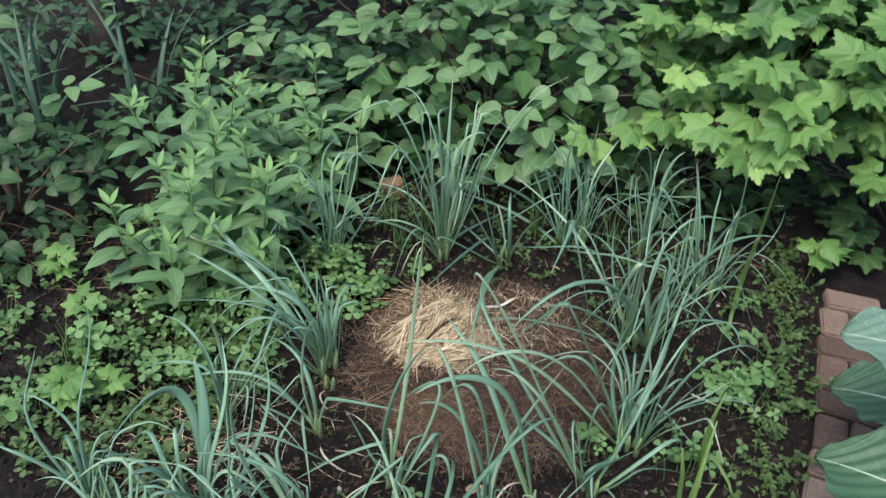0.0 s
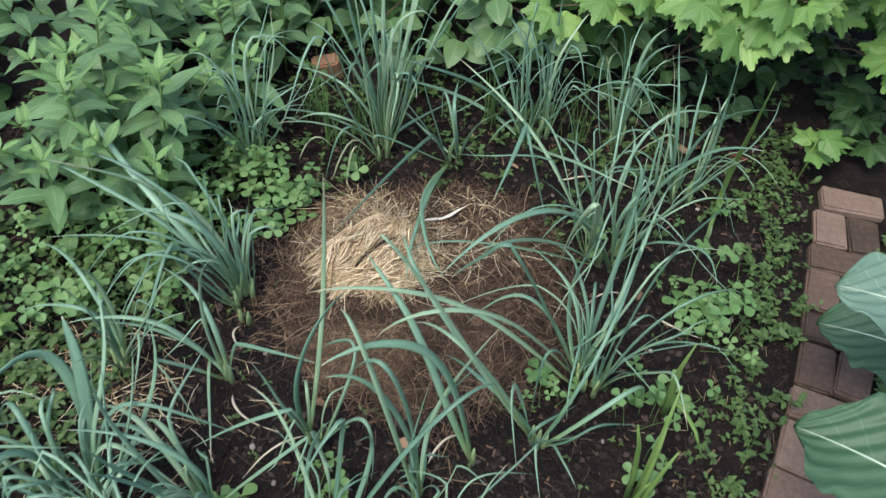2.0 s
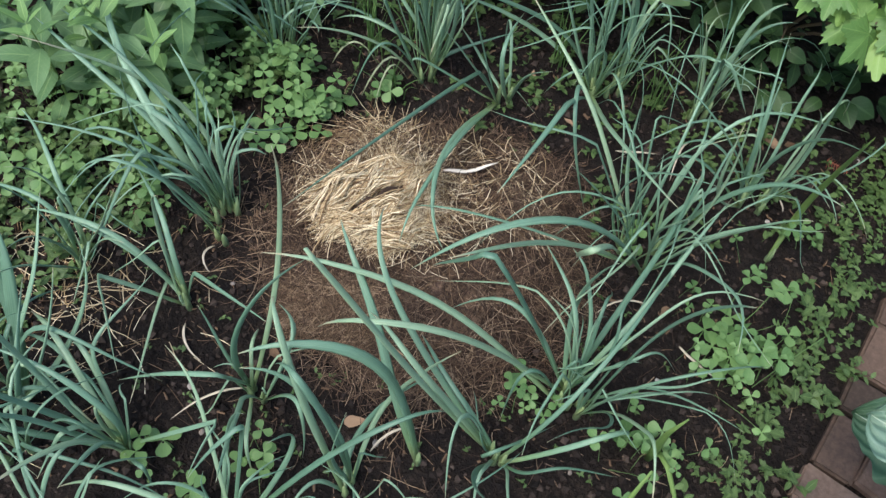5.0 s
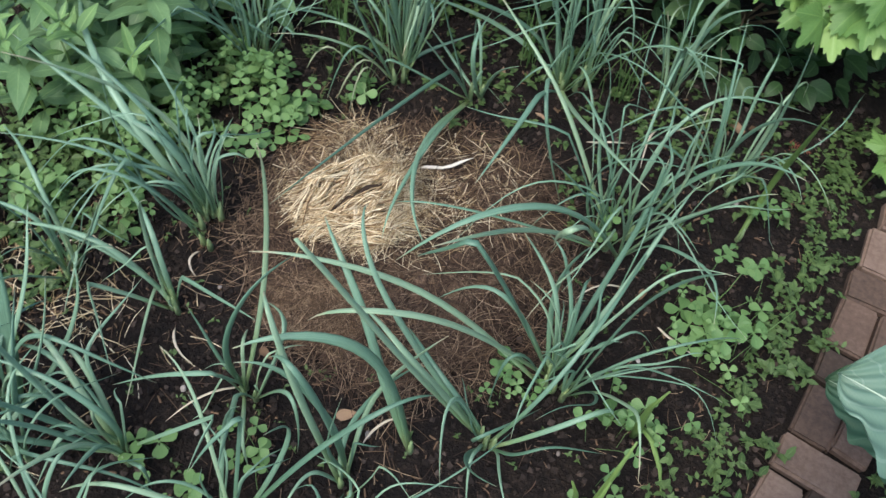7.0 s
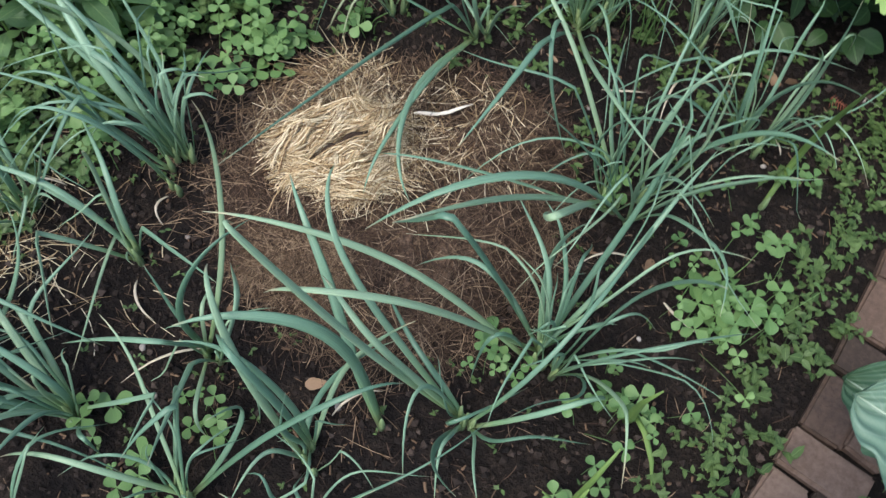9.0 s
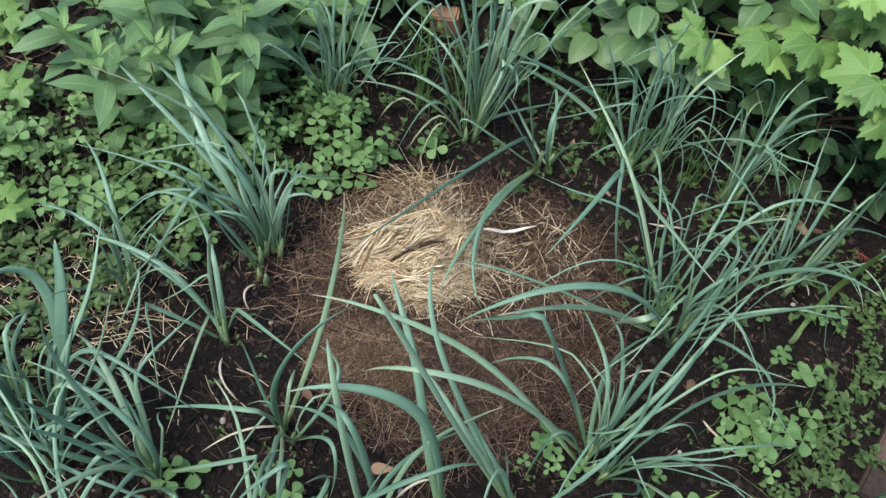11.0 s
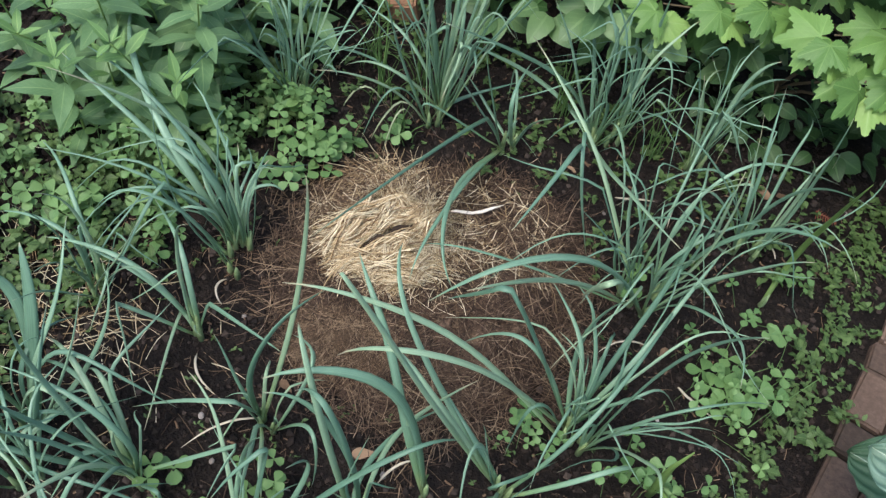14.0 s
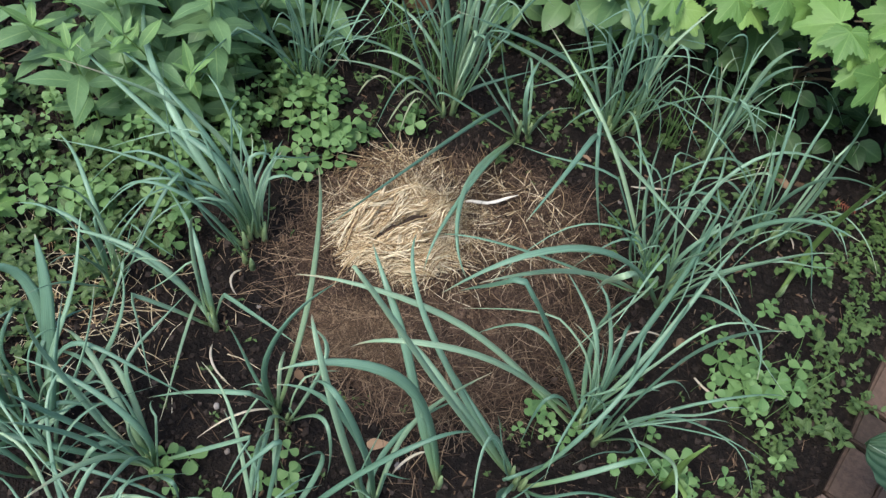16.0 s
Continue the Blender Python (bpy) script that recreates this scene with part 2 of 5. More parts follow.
def mesh_of(name, verts, faces, mat, uvs=None, smooth=True):
    me = bpy.data.meshes.new(name)
    me.from_pydata([tuple(v) for v in verts], [], [tuple(f) for f in faces])
    if uvs is not None:
        layer = me.uv_layers.new(name="UVMap")
        idx = np.empty(len(me.loops), dtype=np.int32)
        me.loops.foreach_get("vertex_index", idx)
        layer.data.foreach_set("uv", np.asarray(uvs, dtype=np.float32)[idx].ravel())
    if smooth:
        me.polygons.foreach_set("use_smooth", [True] * len(me.polygons))
    me.materials.append(mat)
    me.update()
    return me


def part(name, me, parent, m=None, label=""):
    ob = new(name, me)
    ob.parent = parent
    if m is not None:
        ob.matrix_local = m
    return tagged(ob, label) if label else ob


def thing(name, x, y, z, label, category, group="", kind=""):
    ob = new(name)
    ob.location = (x, y, z)
    return tagged(ob, label, category, group, kind)


def join(pieces):
    """Joins (verts, faces, uvs) triples into one."""
    vs, fs, us, n = [], [], [], 0
    for v, f, u in pieces:
        vs.extend(v)
        us.extend(u)
        fs.extend([tuple(i + n for i in q) for q in f])
        n += len(v)
    return vs, fs, us


def moved(piece, m):
    v, f, u = piece
    return [m @ Vector(p) for p in v], f, u


def tube(points, widths, flat=1.0, sides=6, side=None, cap=True):
    """A tapering tube along points; flat < 1 presses it to a ribbon lying across the bend."""
    pts = [Vector(p) for p in points]
    n = len(pts)
    verts, uvs, faces = [], [], []
    last = Vector((1, 0, 0)) if side is None else Vector(side)
    for i, p in enumerate(pts):
        t = (pts[min(i + 1, n - 1)] - pts[max(i - 1, 0)]).normalized()
        s = last - t * last.dot(t)
        s = s.normalized() if s.length > 1e-6 else t.orthogonal().normalized()
        last, nrm = s, t.cross(s)
        for j in range(sides):
            a = 2 * math.pi * j / sides
            verts.append(p + s * (math.cos(a) * widths[i]) + nrm * (math.sin(a) * widths[i] * flat))
            uvs.append((j / sides, i / (n - 1)))
    for i in range(n - 1):
        for j in range(sides):
            a, b = i * sides + j, i * sides + (j + 1) % sides
            faces.append((a, b, b + sides, a + sides))
    if cap:
        faces.append(tuple(range(sides))[::-1])
        faces.append(tuple(range((n - 1) * sides, n * sides)))
    return verts, faces, uvs


def blade(length, width, profile, rows=7, fold=0.25, droop=0.3, wave=0.0, cols=2):
    """A leaf along +y from the origin, its face up: profile(t) gives the half width."""
    verts, uvs, faces = [], [], []
    for i in range(rows + 1):
        t = i / rows
        w = width * 0.5 * profile(t)
        ang = droop * t * 1.6
        y, z = length * t * (1 - 0.18 * droop * t), -length * droop * t * t * 0.55
        for j in range(2 * cols + 1):
            s = j / cols - 1
            lift = fold * abs(s) * w + wave * w * math.sin(9 * t + 2.5 * s) * abs(s)
            verts.append((s * w, y - lift * math.sin(ang) * -1, z + lift * math.cos(ang)))
            uvs.append((0.5 + 0.5 * s, t))
    c = 2 * cols + 1
    for i in range(rows):
        for j in range(2 * cols):
            a = i * c + j
            faces.append((a, a + 1, a + c + 1, a + c))
    return verts, faces, uvs


def lanceolate(t):
    return max(0.02, math.sin(math.pi * t ** 0.8) ** 0.9 * (1 - 0.25 * t) * 1.1)


def ovate(t):
    return max(0.02, math.sin(math.pi * min(1, t * 0.97 + 0.02) ** 0.62) ** 0.75)


def obovate(t):
    return max(0.05, math.sin(math.pi * min(1.0, t ** 1.45 * 0.93)) ** 0.8)


def lobed_leaf(size, seed):
    """A leaf with three large pointed lobes and two small ones, coarsely toothed, creased along the lobe ribs."""
    r = random.Random(seed)
    k1, k2 = r.uniform(0.93, 1.07), r.uniform(0.93, 1.07)
    half = [(0, 1.0), (9, 0.84), (19, 0.66), (29, 0.63), (40, 0.76), (52, 0.92), (63, 0.75), (74, 0.61), (84, 0.54), (98, 0.50), (112, 0.50), (128, 0.42), (150, 0.33), (168, 0.20)]
    rings, count = 4, 68
    verts, uvs, faces = [(0, 0, 0)], [(0.5, 0.5)], []
    outer = []
    for k in range(count):
        a = -168 + 336 * k / (count - 1)
        rad = float(np.interp(abs(a), [h[0] for h in half], [h[1] for h in half])) * (1 + (abs(a) > 29) * ((k1 if a > 0 else k2) - 1))
        crease = max(math.exp(-(((a - la) / 9) ** 2)) for la in (0, 52, -52, 112, -112))
        near = min(abs(abs(a) - la) for la in (0, 52, 112))
        rad *= 1 + (0.065 * (1 if k % 2 else -1) if near > 4 else 0.03) + r.uniform(-0.025, 0.025)
        outer.append((radians(a), rad, crease))
    droop, curl = r.uniform(0.12, 0.34), r.uniform(-0.08, 0.10)
    for q in range(1, rings + 1):
        f = q / rings
        for a, rad, crease in outer:
            rr = size * rad * f
            z = 0.05 * size * f * (crease * 0.9 - 0.6) - droop * size * (f * rad) ** 2 + curl * size * f * math.sin(3 * a)
            verts.append((math.sin(a) * rr, math.cos(a) * rr, z + r.uniform(-0.008, 0.008) * size))
            uvs.append((0.5 + 0.5 * math.sin(a) * rad * f, 0.5 + 0.5 * math.cos(a) * rad * f))
    for k in range(count - 1):
        faces.append((0, 1 + k + 1, 1 + k))
    for q in range(rings - 1):
        for k in range(count - 1):
            a = 1 + q * count + k
            faces.append((a, a + 1, a + 1 + count, a + count))
    return verts, faces, uvs


def facing(pos, ahead, up, roll=0.0, scale=1.0):
    """A pose whose +y runs along ahead and whose +z leans to up."""
    y = Vector(ahead).normalized()
    x = y.cross(Vector(up))
    x = x.normalized() if x.length > 1e-5 else y.orthogonal().normalized()
    z = x.cross(y)
    m = Matrix((x, y, z)).transposed().to_4x4()
    return Matrix.Translation(pos) @ m @ Matrix.Rotation(roll, 4, "Y") @ Matrix.Scale(scale, 4)


# ---------------------------------------------------------------- ground
def heap(x, y):
    """Height of the mulch heap over the bed."""
    u, v = x - 0.06, y + 0.15
    a, b = u * 0.80 + v * 0.60, -u * 0.60 + v * 0.80
    d = (a / 0.36) ** 2 + (b / 0.34) ** 2
    top = 0.06 * max(0.0, 1 - d) ** 0.8
    e = ((x + 0.075) / 0.17) ** 2 + ((y + 0.125) / 0.16) ** 2
    lumps = noise.noise((x * 17, y * 17, 7.0)) + 0.5 * noise.noise((x * 41, y * 41, 9.0))
    return top + (0.05 + 0.024 * lumps) * math.exp(-1.5 * e ** 1.5)


def ground_z(x, y):
    n = noise.noise((x * 3.1, y * 3.1, 0.3)) * 0.016 + noise.noise((x * 11, y * 11, 2.2)) * 0.007 + noise.noise((x * 34, y * 34, 5.1)) * 0.004
    edge = max(0.0, min(1.0, (x - 0.93) / 0.08))
    return n * (1 - edge * 0.7) - 0.012


def build_ground():
    inner = [-2.4 + i * 0.02 for i in range(241)]
    far = [2.6, 3.0, 3.6, 4.5, 6, 9, 14, 25, 60, 200, 600]
    axis = [-v for v in far[::-1]] + inner + far
    verts, faces = [], []
    c = len(axis)
    for y in axis:
        for x in axis:
            verts.append((x, y, ground_z(x, y) if abs(x) < 5 and abs(y) < 5 else 0.0))
    for i in range(c - 1):
        for j in range(c - 1):
            a = i * c + j
            faces.append((a, a + 1, a + c + 1, a + c))
    g = new("ground", mesh_of("ground", verts, faces, SOIL))
    tagged(g, "dark damp garden soil, crumbly and bare between plants", "soil", kind="structure")


build_ground()


def crumbs(name, count, place, mat, label, low=0.002, high=0.013):
    """Clods scattered on the soil, one joined sheet."""
    r = random.Random(31)
    octa = [(1, 0, 0), (-1, 0, 0), (0, 1, 0), (0, -1, 0), (0, 0, 1), (0, 0, -1)]
    fs = [(0, 2, 4), (2, 1, 4), (1, 3, 4), (3, 0, 4), (2, 0, 5), (1, 2, 5), (3, 1, 5), (0, 3, 5)]
    pieces = []
    for _ in range(count):
        x, y = place(r)
        s = low + (high - low) * r.random() ** 3
        e = Euler((r.uniform(0, 3), r.uniform(0, 3), r.uniform(0, 3))).to_matrix()
        v = [e @ (Vector(p) * s * r.uniform(0.6, 1.2)) + Vector((x, y, ground_z(x, y) + s * 0.3)) for p in octa]
        pieces.append((v, fs, [(0, 0)] * 6))
    v, f, u = join(pieces)
    tagged(new(name, mesh_of(name, v, f, mat, u, smooth=False)), label, "soil", kind="stuff")


crumbs("soil_crumbs", 22000, lambda r: (r.uniform(-1.3, 1.0), r.uniform(-1.1, 0.9)), CRUMB, "loose dark soil crumbs lying on the bed")


# ---------------------------------------------------------------- the mulch heap
def strands(count, place, length, width, seed, lift=0.006, tilt=0.12, curl=0.75, aim=None):
    r = random.Random(seed)
    pieces = []
    for _ in range(count):
        x, y, z = place(r)
        a = r.uniform(0, 2 * math.pi) if aim is None or r.random() < 0.12 else aim(x, y) + r.gauss(0, 0.3)
        n = 5
        ln, bend = r.uniform(*length), r.uniform(-curl, curl)
        up = r.uniform(-0.1, tilt)
        p, pts = Vector((x, y, z)), []
        for i in range(n):
            s = i / (n - 1) - 0.5
            q = Vector((x + math.cos(a + bend * s) * ln * s, y + math.sin(a + bend * s) * ln * s, 0))
            q.z = max(z_over(q.x, q.y) + lift * r.uniform(0.2, 1.6), z + up * ln * s * (1 if r.random() < 0.9 else -1))
            pts.append(q)
        if min(split(q.x, q.y) for q in pts) < 0.008:
            continue
        w = r.uniform(*width)
        pieces.append(tube(pts, [w, w, w, w * 0.9, w * 0.5], 0.5, 3, cap=False))
    return join(pieces)


def z_over(x, y):
    return ground_z(x, y) + heap(x, y)


def split(x, y):
    """Distance to the ragged split in the straw top."""
    a, c = Vector((-0.090, -0.213)), Vector((-0.030, -0.105))
    p, d = Vector((x, y)), c - a
    t = max(0.0, min(1.0, (p - a).dot(d) / d.dot(d)))
    return (p - a - d * t).length * (0.95 + 0.6 * abs(2 * t - 1.1)) + 0.004 * noise.noise((x * 70, y * 70, 3))


def straw_lay(x, y):
    """Strands lie in bundles on top and run round the rim."""
    u, v = x + 0.066, y + 0.138
    rim = math.atan2(v, u) + math.pi / 2
    k = min(1.0, (math.hypot(u, v) / 0.135) ** 4)
    top = 1.3 + 1.3 * noise.noise((x * 8, y * 8, 4.0))
    return math.atan2((1 - k) * math.sin(top) + k * math.sin(rim), (1 - k) * math.cos(top) + k * math.cos(rim))


def bundles(count, place, seed):
    """Wisps of nearly parallel straw, each a fan of arching strands, lying over one another."""
    r = random.Random(seed)
    pieces = []
    for b in range(count):
        cx, cy, _ = place(r)
        if noise.noise((cx * 19, cy * 19, 6.0)) < -0.08:
            continue
        a = straw_lay(cx, cy) + r.gauss(0, 0.5)
        ln, bend, high = r.uniform(0.05, 0.15), r.uniform(-0.6, 0.6), r.uniform(0.006, 0.036)
        wide, arch = r.uniform(0.006, 0.018), r.uniform(0.0, 0.014)
        for k in range(r.randint(12, 28)):
            off, fan, shift = r.gauss(0, wide * 0.6), r.gauss(0, 0.13), r.uniform(-0.25, 0.25) * ln
            l1, b1, h1 = ln * r.uniform(0.6, 1.1), bend + r.gauss(0, 0.25), high + r.gauss(0, 0.003)
            pts = []
            for i in range(6):
                s = i / 5 - 0.5
                t = a + fan + b1 * s
                x = cx - math.sin(a) * off + math.cos(t) * (l1 * s + shift)
                y = cy + math.cos(a) * off + math.sin(t) * (l1 * s + shift)
                pts.append(Vector((x, y, z_over(x, y) + max(0.004, h1 + arch * (1 - 4 * s * s) - 0.012 * abs(s)))))
            if min(split(q.x, q.y) for q in pts + [(pts[i] + pts[i + 1]) / 2 for i in range(5)]) < 0.0085:
                continue
            w = r.uniform(0.0005, 0.0015)
            pieces.append(tube(pts, [w, w, w, w, w * 0.9, w * 0.5], 0.5, 3, cap=False))
    return join(pieces)


def build_heap():
    ob = thing("mulch_heap", 0.06, -0.15, 0, "heap of brown rotted hay topped with pale dry straw", "mulch")
    o = Vector((0.06, -0.15, 0))
    for name, rad, rise, cx, cy, mat, rough_k in (("compost", 0.40, 0.003, 0.085, -0.15, COMPOST, 0.018), ("straw_top", 0.116, 0.014, -0.055, -0.150, HAYBED, 0.010)):
        verts, faces = [], []
        rings, seg = 36, 84 if name == "compost" else 120
        for i in range(rings + 1):
            for j in range(seg):
                a = 2 * math.pi * j / seg
                rr = rad * i / rings * (1 + 0.20 * noise.noise((math.cos(a) * 1.7, math.sin(a) * 1.7, rad * 7)) + 0.07 * noise.noise((math.cos(a) * 6, math.sin(a) * 6, 2.0)))
                x, y = cx + math.cos(a) * rr, cy + math.sin(a) * rr
                k = 1 - (i / rings) ** 3
                z = z_over(x, y) + rise * k - 0.012 * (1 - k) + rough_k * k * (noise.noise((x * 22, y * 22, 1)) + 0.6 * noise.noise((x * 60, y * 60, 4)))
                if name == "straw_top":
                    z -= 0.022 * math.exp(-((split(x, y) / 0.009) ** 2))
                verts.append(Vector((x, y, z)) - o)
        for i in range(rings):
            for j in range(seg):
                c = verts[i * seg + j] + o
                if name == "straw_top" and split(c.x, c.y) < 0.006:
                    continue
                faces.append((i * seg + j, i * seg + (j + 1) % seg, (i + 1) * seg + (j + 1) % seg, (i + 1) * seg + j))
        part(name, mesh_of(name, verts, faces, mat), ob)

    def disc(cx, cy, rx, ry, turn=0.0, power=0.5):
        def place(r):
            a, d = r.uniform(0, 2 * math.pi), r.random() ** power
            u, v = math.cos(a) * d * rx, math.sin(a) * d * ry
            x, y = cx + u * math.cos(turn) - v * math.sin(turn), cy + u * math.sin(turn) + v * math.cos(turn)
            return x, y, z_over(x, y) + r.uniform(0.004, 0.016)
        return place

    v, f, u = bundles(270, disc(-0.055, -0.150, 0.118, 0.114, 0.4, 0.62), 5)
    tagged(part("dry_straw", mesh_of("dry_straw", [Vector(p) - o for p in v], f, STRAW, u), ob), kind="stuff")
    ends = Vector((-0.090, -0.213)), Vector((-0.030, -0.105))
    pts = [ends[0].lerp(ends[1], t / 9) for t in range(10)]
    pts = [Vector((q.x + 0.005 * math.sin(1.7 * i), q.y + 0.003 * math.cos(2.3 * i), z_over(q.x, q.y) + 0.026 + 0.003 * math.sin(2.1 * i))) - o for i, q in enumerate(pts)]
    v = tube(pts, [0.002, 0.005, 0.0045, 0.006, 0.005, 0.007, 0.0055, 0.007, 0.006, 0.002], 0.8, 7)
    part("dark_clod", mesh_of("dark_clod", *v[:2], ROTTEN, v[2]), ob, label="dark strip of rotten hay in a split of the straw")
    sets = [("fine_straw", 1500, disc(-0.052, -0.147, 0.125, 0.12, power=0.6), (0.03, 0.13), (0.0003, 0.0008), STRAW, 5, 0.020, straw_lay),
            ("straw_fringe", 320, disc(-0.15, -0.06, 0.19, 0.15, 0.5, 0.7), (0.05, 0.2), (0.0005, 0.0012), MATTED, 6, 0.012, straw_lay),
            ("straw_rim", 420, disc(-0.105, -0.09, 0.19, 0.165, 0.5, 0.75), (0.05, 0.18), (0.0005, 0.0011), STRAW, 16, 0.014, straw_lay),
            ("matted_hay", 1500, disc(-0.005, -0.405, 0.13, 0.085, 0.4, 0.6), (0.02, 0.08), (0.0004, 0.0010), MATTED, 18, 0.006, None),
            ("back_fringe", 80, disc(-0.20, 0.035, 0.13, 0.05, 0.45, 0.6), (0.08, 0.22), (0.0006, 0.0013), STRAW, 26, 0.014, None),
            ("wispy_straw", 220, disc(0.03, -0.10, 0.17, 0.15, 0.5, 0.7), (0.04, 0.13), (0.0005, 0.0010), STRAW, 17, 0.012, None),
            ("coarse_hay", 520, disc(0.10, -0.17, 0.36, 0.33, 0.6), (0.05, 0.16), (0.0006, 0.0013), MATTED, 27, 0.010, None),
            ("old_hay", 5200, disc(0.095, -0.15, 0.40, 0.38, 0.6), (0.03, 0.13), (0.0004, 0.0010), HAY, 7, 0.005, None),
            ("hay_edge", 900, disc(0.12, 0.10, 0.24, 0.15, 0.2), (0.05, 0.17), (0.0005, 0.0012), HAY, 8, 0.010, None),
            ("loose_straw", 170, disc(0.10, 0.06, 0.22, 0.14, 0.2), (0.06, 0.18), (0.0007, 0.0014), STRAW, 9, 0.014, None)]
    for name, count, place, ln, wd, mat, seed, lift, aim in sets:
        v, f, u = strands(count, place, ln, wd, seed, lift, aim=aim)
        piece = part(name, mesh_of(name, [Vector(p) - o for p in v], f, mat, u), ob)
        tagged(piece, kind="stuff")


build_heap()
# ---------------------------------------------------------------- onions
def onion_leaf(foot, az, r1, h1, r2, h2, swing, width, fold=0, limp=0.35, sway=1.0):
    """A leaf from foot through its bend (r1 out, h1 up) to its tip (r2 out, h2 up); swing turns the tip; fold 1 is a broken leaf."""
    b = Vector((foot[0], foot[1], 0.0))
    d1 = Vector((math.cos(radians(az)), math.sin(radians(az)), 0))
    d2 = Vector((math.cos(radians(az + swing)), math.sin(radians(az + swing)), 0))
    p1, p2 = d1 * r1 + Vector((0, 0, h1)), d2 * r2 + Vector((0, 0, h2))
    n = 15
    if fold:
        q1 = b.lerp(p1, 0.5) + Vector((0, 0, 0.035))
        q2 = p1.lerp(p2, 0.5) + Vector((0, 0, 0.012))
        pts = []
        for i in range(8):
            t = i / 7 * 0.97
            pts.append(b * (1 - t) ** 2 + q1 * 2 * t * (1 - t) + p1 * t * t)
        for i in range(1, 9):
            t = i / 8
            pts.append(p1 * (1 - t) ** 2 + q2 * 2 * t * (1 - t) + p2 * t * t)
    else:
        c = p1 * 2 - (b + p2) * 0.5
        pts = [b * (1 - t) ** 2 + c * 2 * t * (1 - t) + p2 * t * t for t in (i / n for i in range(n + 1))]
    m = len(pts) - 1
    wob, run = rng.uniform(0, 6), sum((pts[i + 1] - pts[i]).length for i in range(m))
    amp = min(0.018, 0.034 * run) * sway
    for i, p in enumerate(pts):
        t = i / m
        k = math.sin(math.pi * t)
        p += Vector((math.sin(wob + 4 * t), math.cos(wob * 2 + 5 * t), 0.5 * math.sin(wob * 3 + 9 * t))) * amp * k
        p.z = max(p.z, 0.008)
    if not fold and rng.random() < limp:
        t0, kink, turn = rng.uniform(0.5, 0.85), rng.uniform(0.2, 0.9), rng.uniform(-0.4, 0.4)
        for i, p in enumerate(pts):
            q = max(0.0, i / m - t0) * run
            p += Vector((-d1.y * turn * q, d1.x * turn * q, -kink * q))
            p.z = max(p.z, 0.012)
    wid = []
    for i in range(m + 1):
        t = i / m
        w = 0.72 + 0.28 * min(1, t * 4) if t < 0.25 else (1 - ((t - 0.25) / 0.75) ** 2.4 * 0.93)
        wid.append(width * 0.37 * max(w, 0.07))
    side = Vector((0, 0, 1)).cross(d1) + Vector((0, 0, rng.uniform(-0.3, 0.3)))
    return tube(pts, wid, 0.42, 8, side)


def onion_plant(x, y, label, leaves, extra=(0, 0.3, 0.02), spread=0.03, stems=3, fan=(180, 180, 1.0)):
    """leaves: rows of azimuth, reach and height of the bend, reach and height of the tip, swing, width in mm (negative: folded)."""
    z = ground_z(x, y)
    ob = thing("onion_plant", x, y, z, label, "onion", "onions round the mulch heap")
    feet = [(rng.uniform(-spread, spread), rng.uniform(-spread, spread)) for _ in range(stems)]
    for fx, fy in feet:
        h = rng.uniform(0.05, 0.08)
        v = tube([(fx, fy, -0.02), (fx, fy, h * 0.4), (fx * 1.15, fy * 1.15, h)], [0.008, 0.0068, 0.0025], 1.0, 8)
        me = mesh_of("sheath", *v[:2], ONION, [(a, 0.05) for a, _ in v[2]])
        part("sheath", me, ob, label="pale sheath at the foot")
    rows = [tuple(r) for r in leaves]
    n, tall, wid = extra
    for i in range(n):
        az = fan[0] + fan[1] * (2 * (i + rng.random()) / n - 1)
        tl = tall * rng.uniform(0.65, 1.15)
        out = rng.uniform(0.2, 0.75) * tl * fan[2]
        fall = 1.05 - rng.uniform(0.0, 0.9) * fan[2]
        bent = rng.random()
        if bent < 0.22:
            rows.append((az, out * 0.55, tl * 0.8, out * rng.uniform(1.0, 1.5), tl * rng.uniform(0.4, 0.75), rng.uniform(-50, 50), -wid * 1000 * rng.uniform(0.5, 0.95)))
        else:
            rows.append((az, out * 0.6, tl * 0.66, out * (1.75 - 0.5 * fall), tl * fall, rng.uniform(-30, 30), wid * 1000 * rng.uniform(0.45, 1.1)))
    for k, (az, r1, h1, r2, h2, sw, w) in enumerate(rows):
        d = (math.cos(radians(az)), math.sin(radians(az)))
        foot = max(feet, key=lambda f: f[0] * d[0] + f[1] * d[1] + rng.uniform(-0.03, 0.03))
        v = onion_leaf(foot, az, r1, h1, r2, h2, sw, abs(w) / 1000, 1 if w < 0 else 0, 0.0 if k < len(leaves) else 0.4, 0.3 if k < len(leaves) else 1.0)
        part("leaf", mesh_of("leaf", *v[:2], STALK if label == STALKY else ONION, v[2]), ob)
    return ob


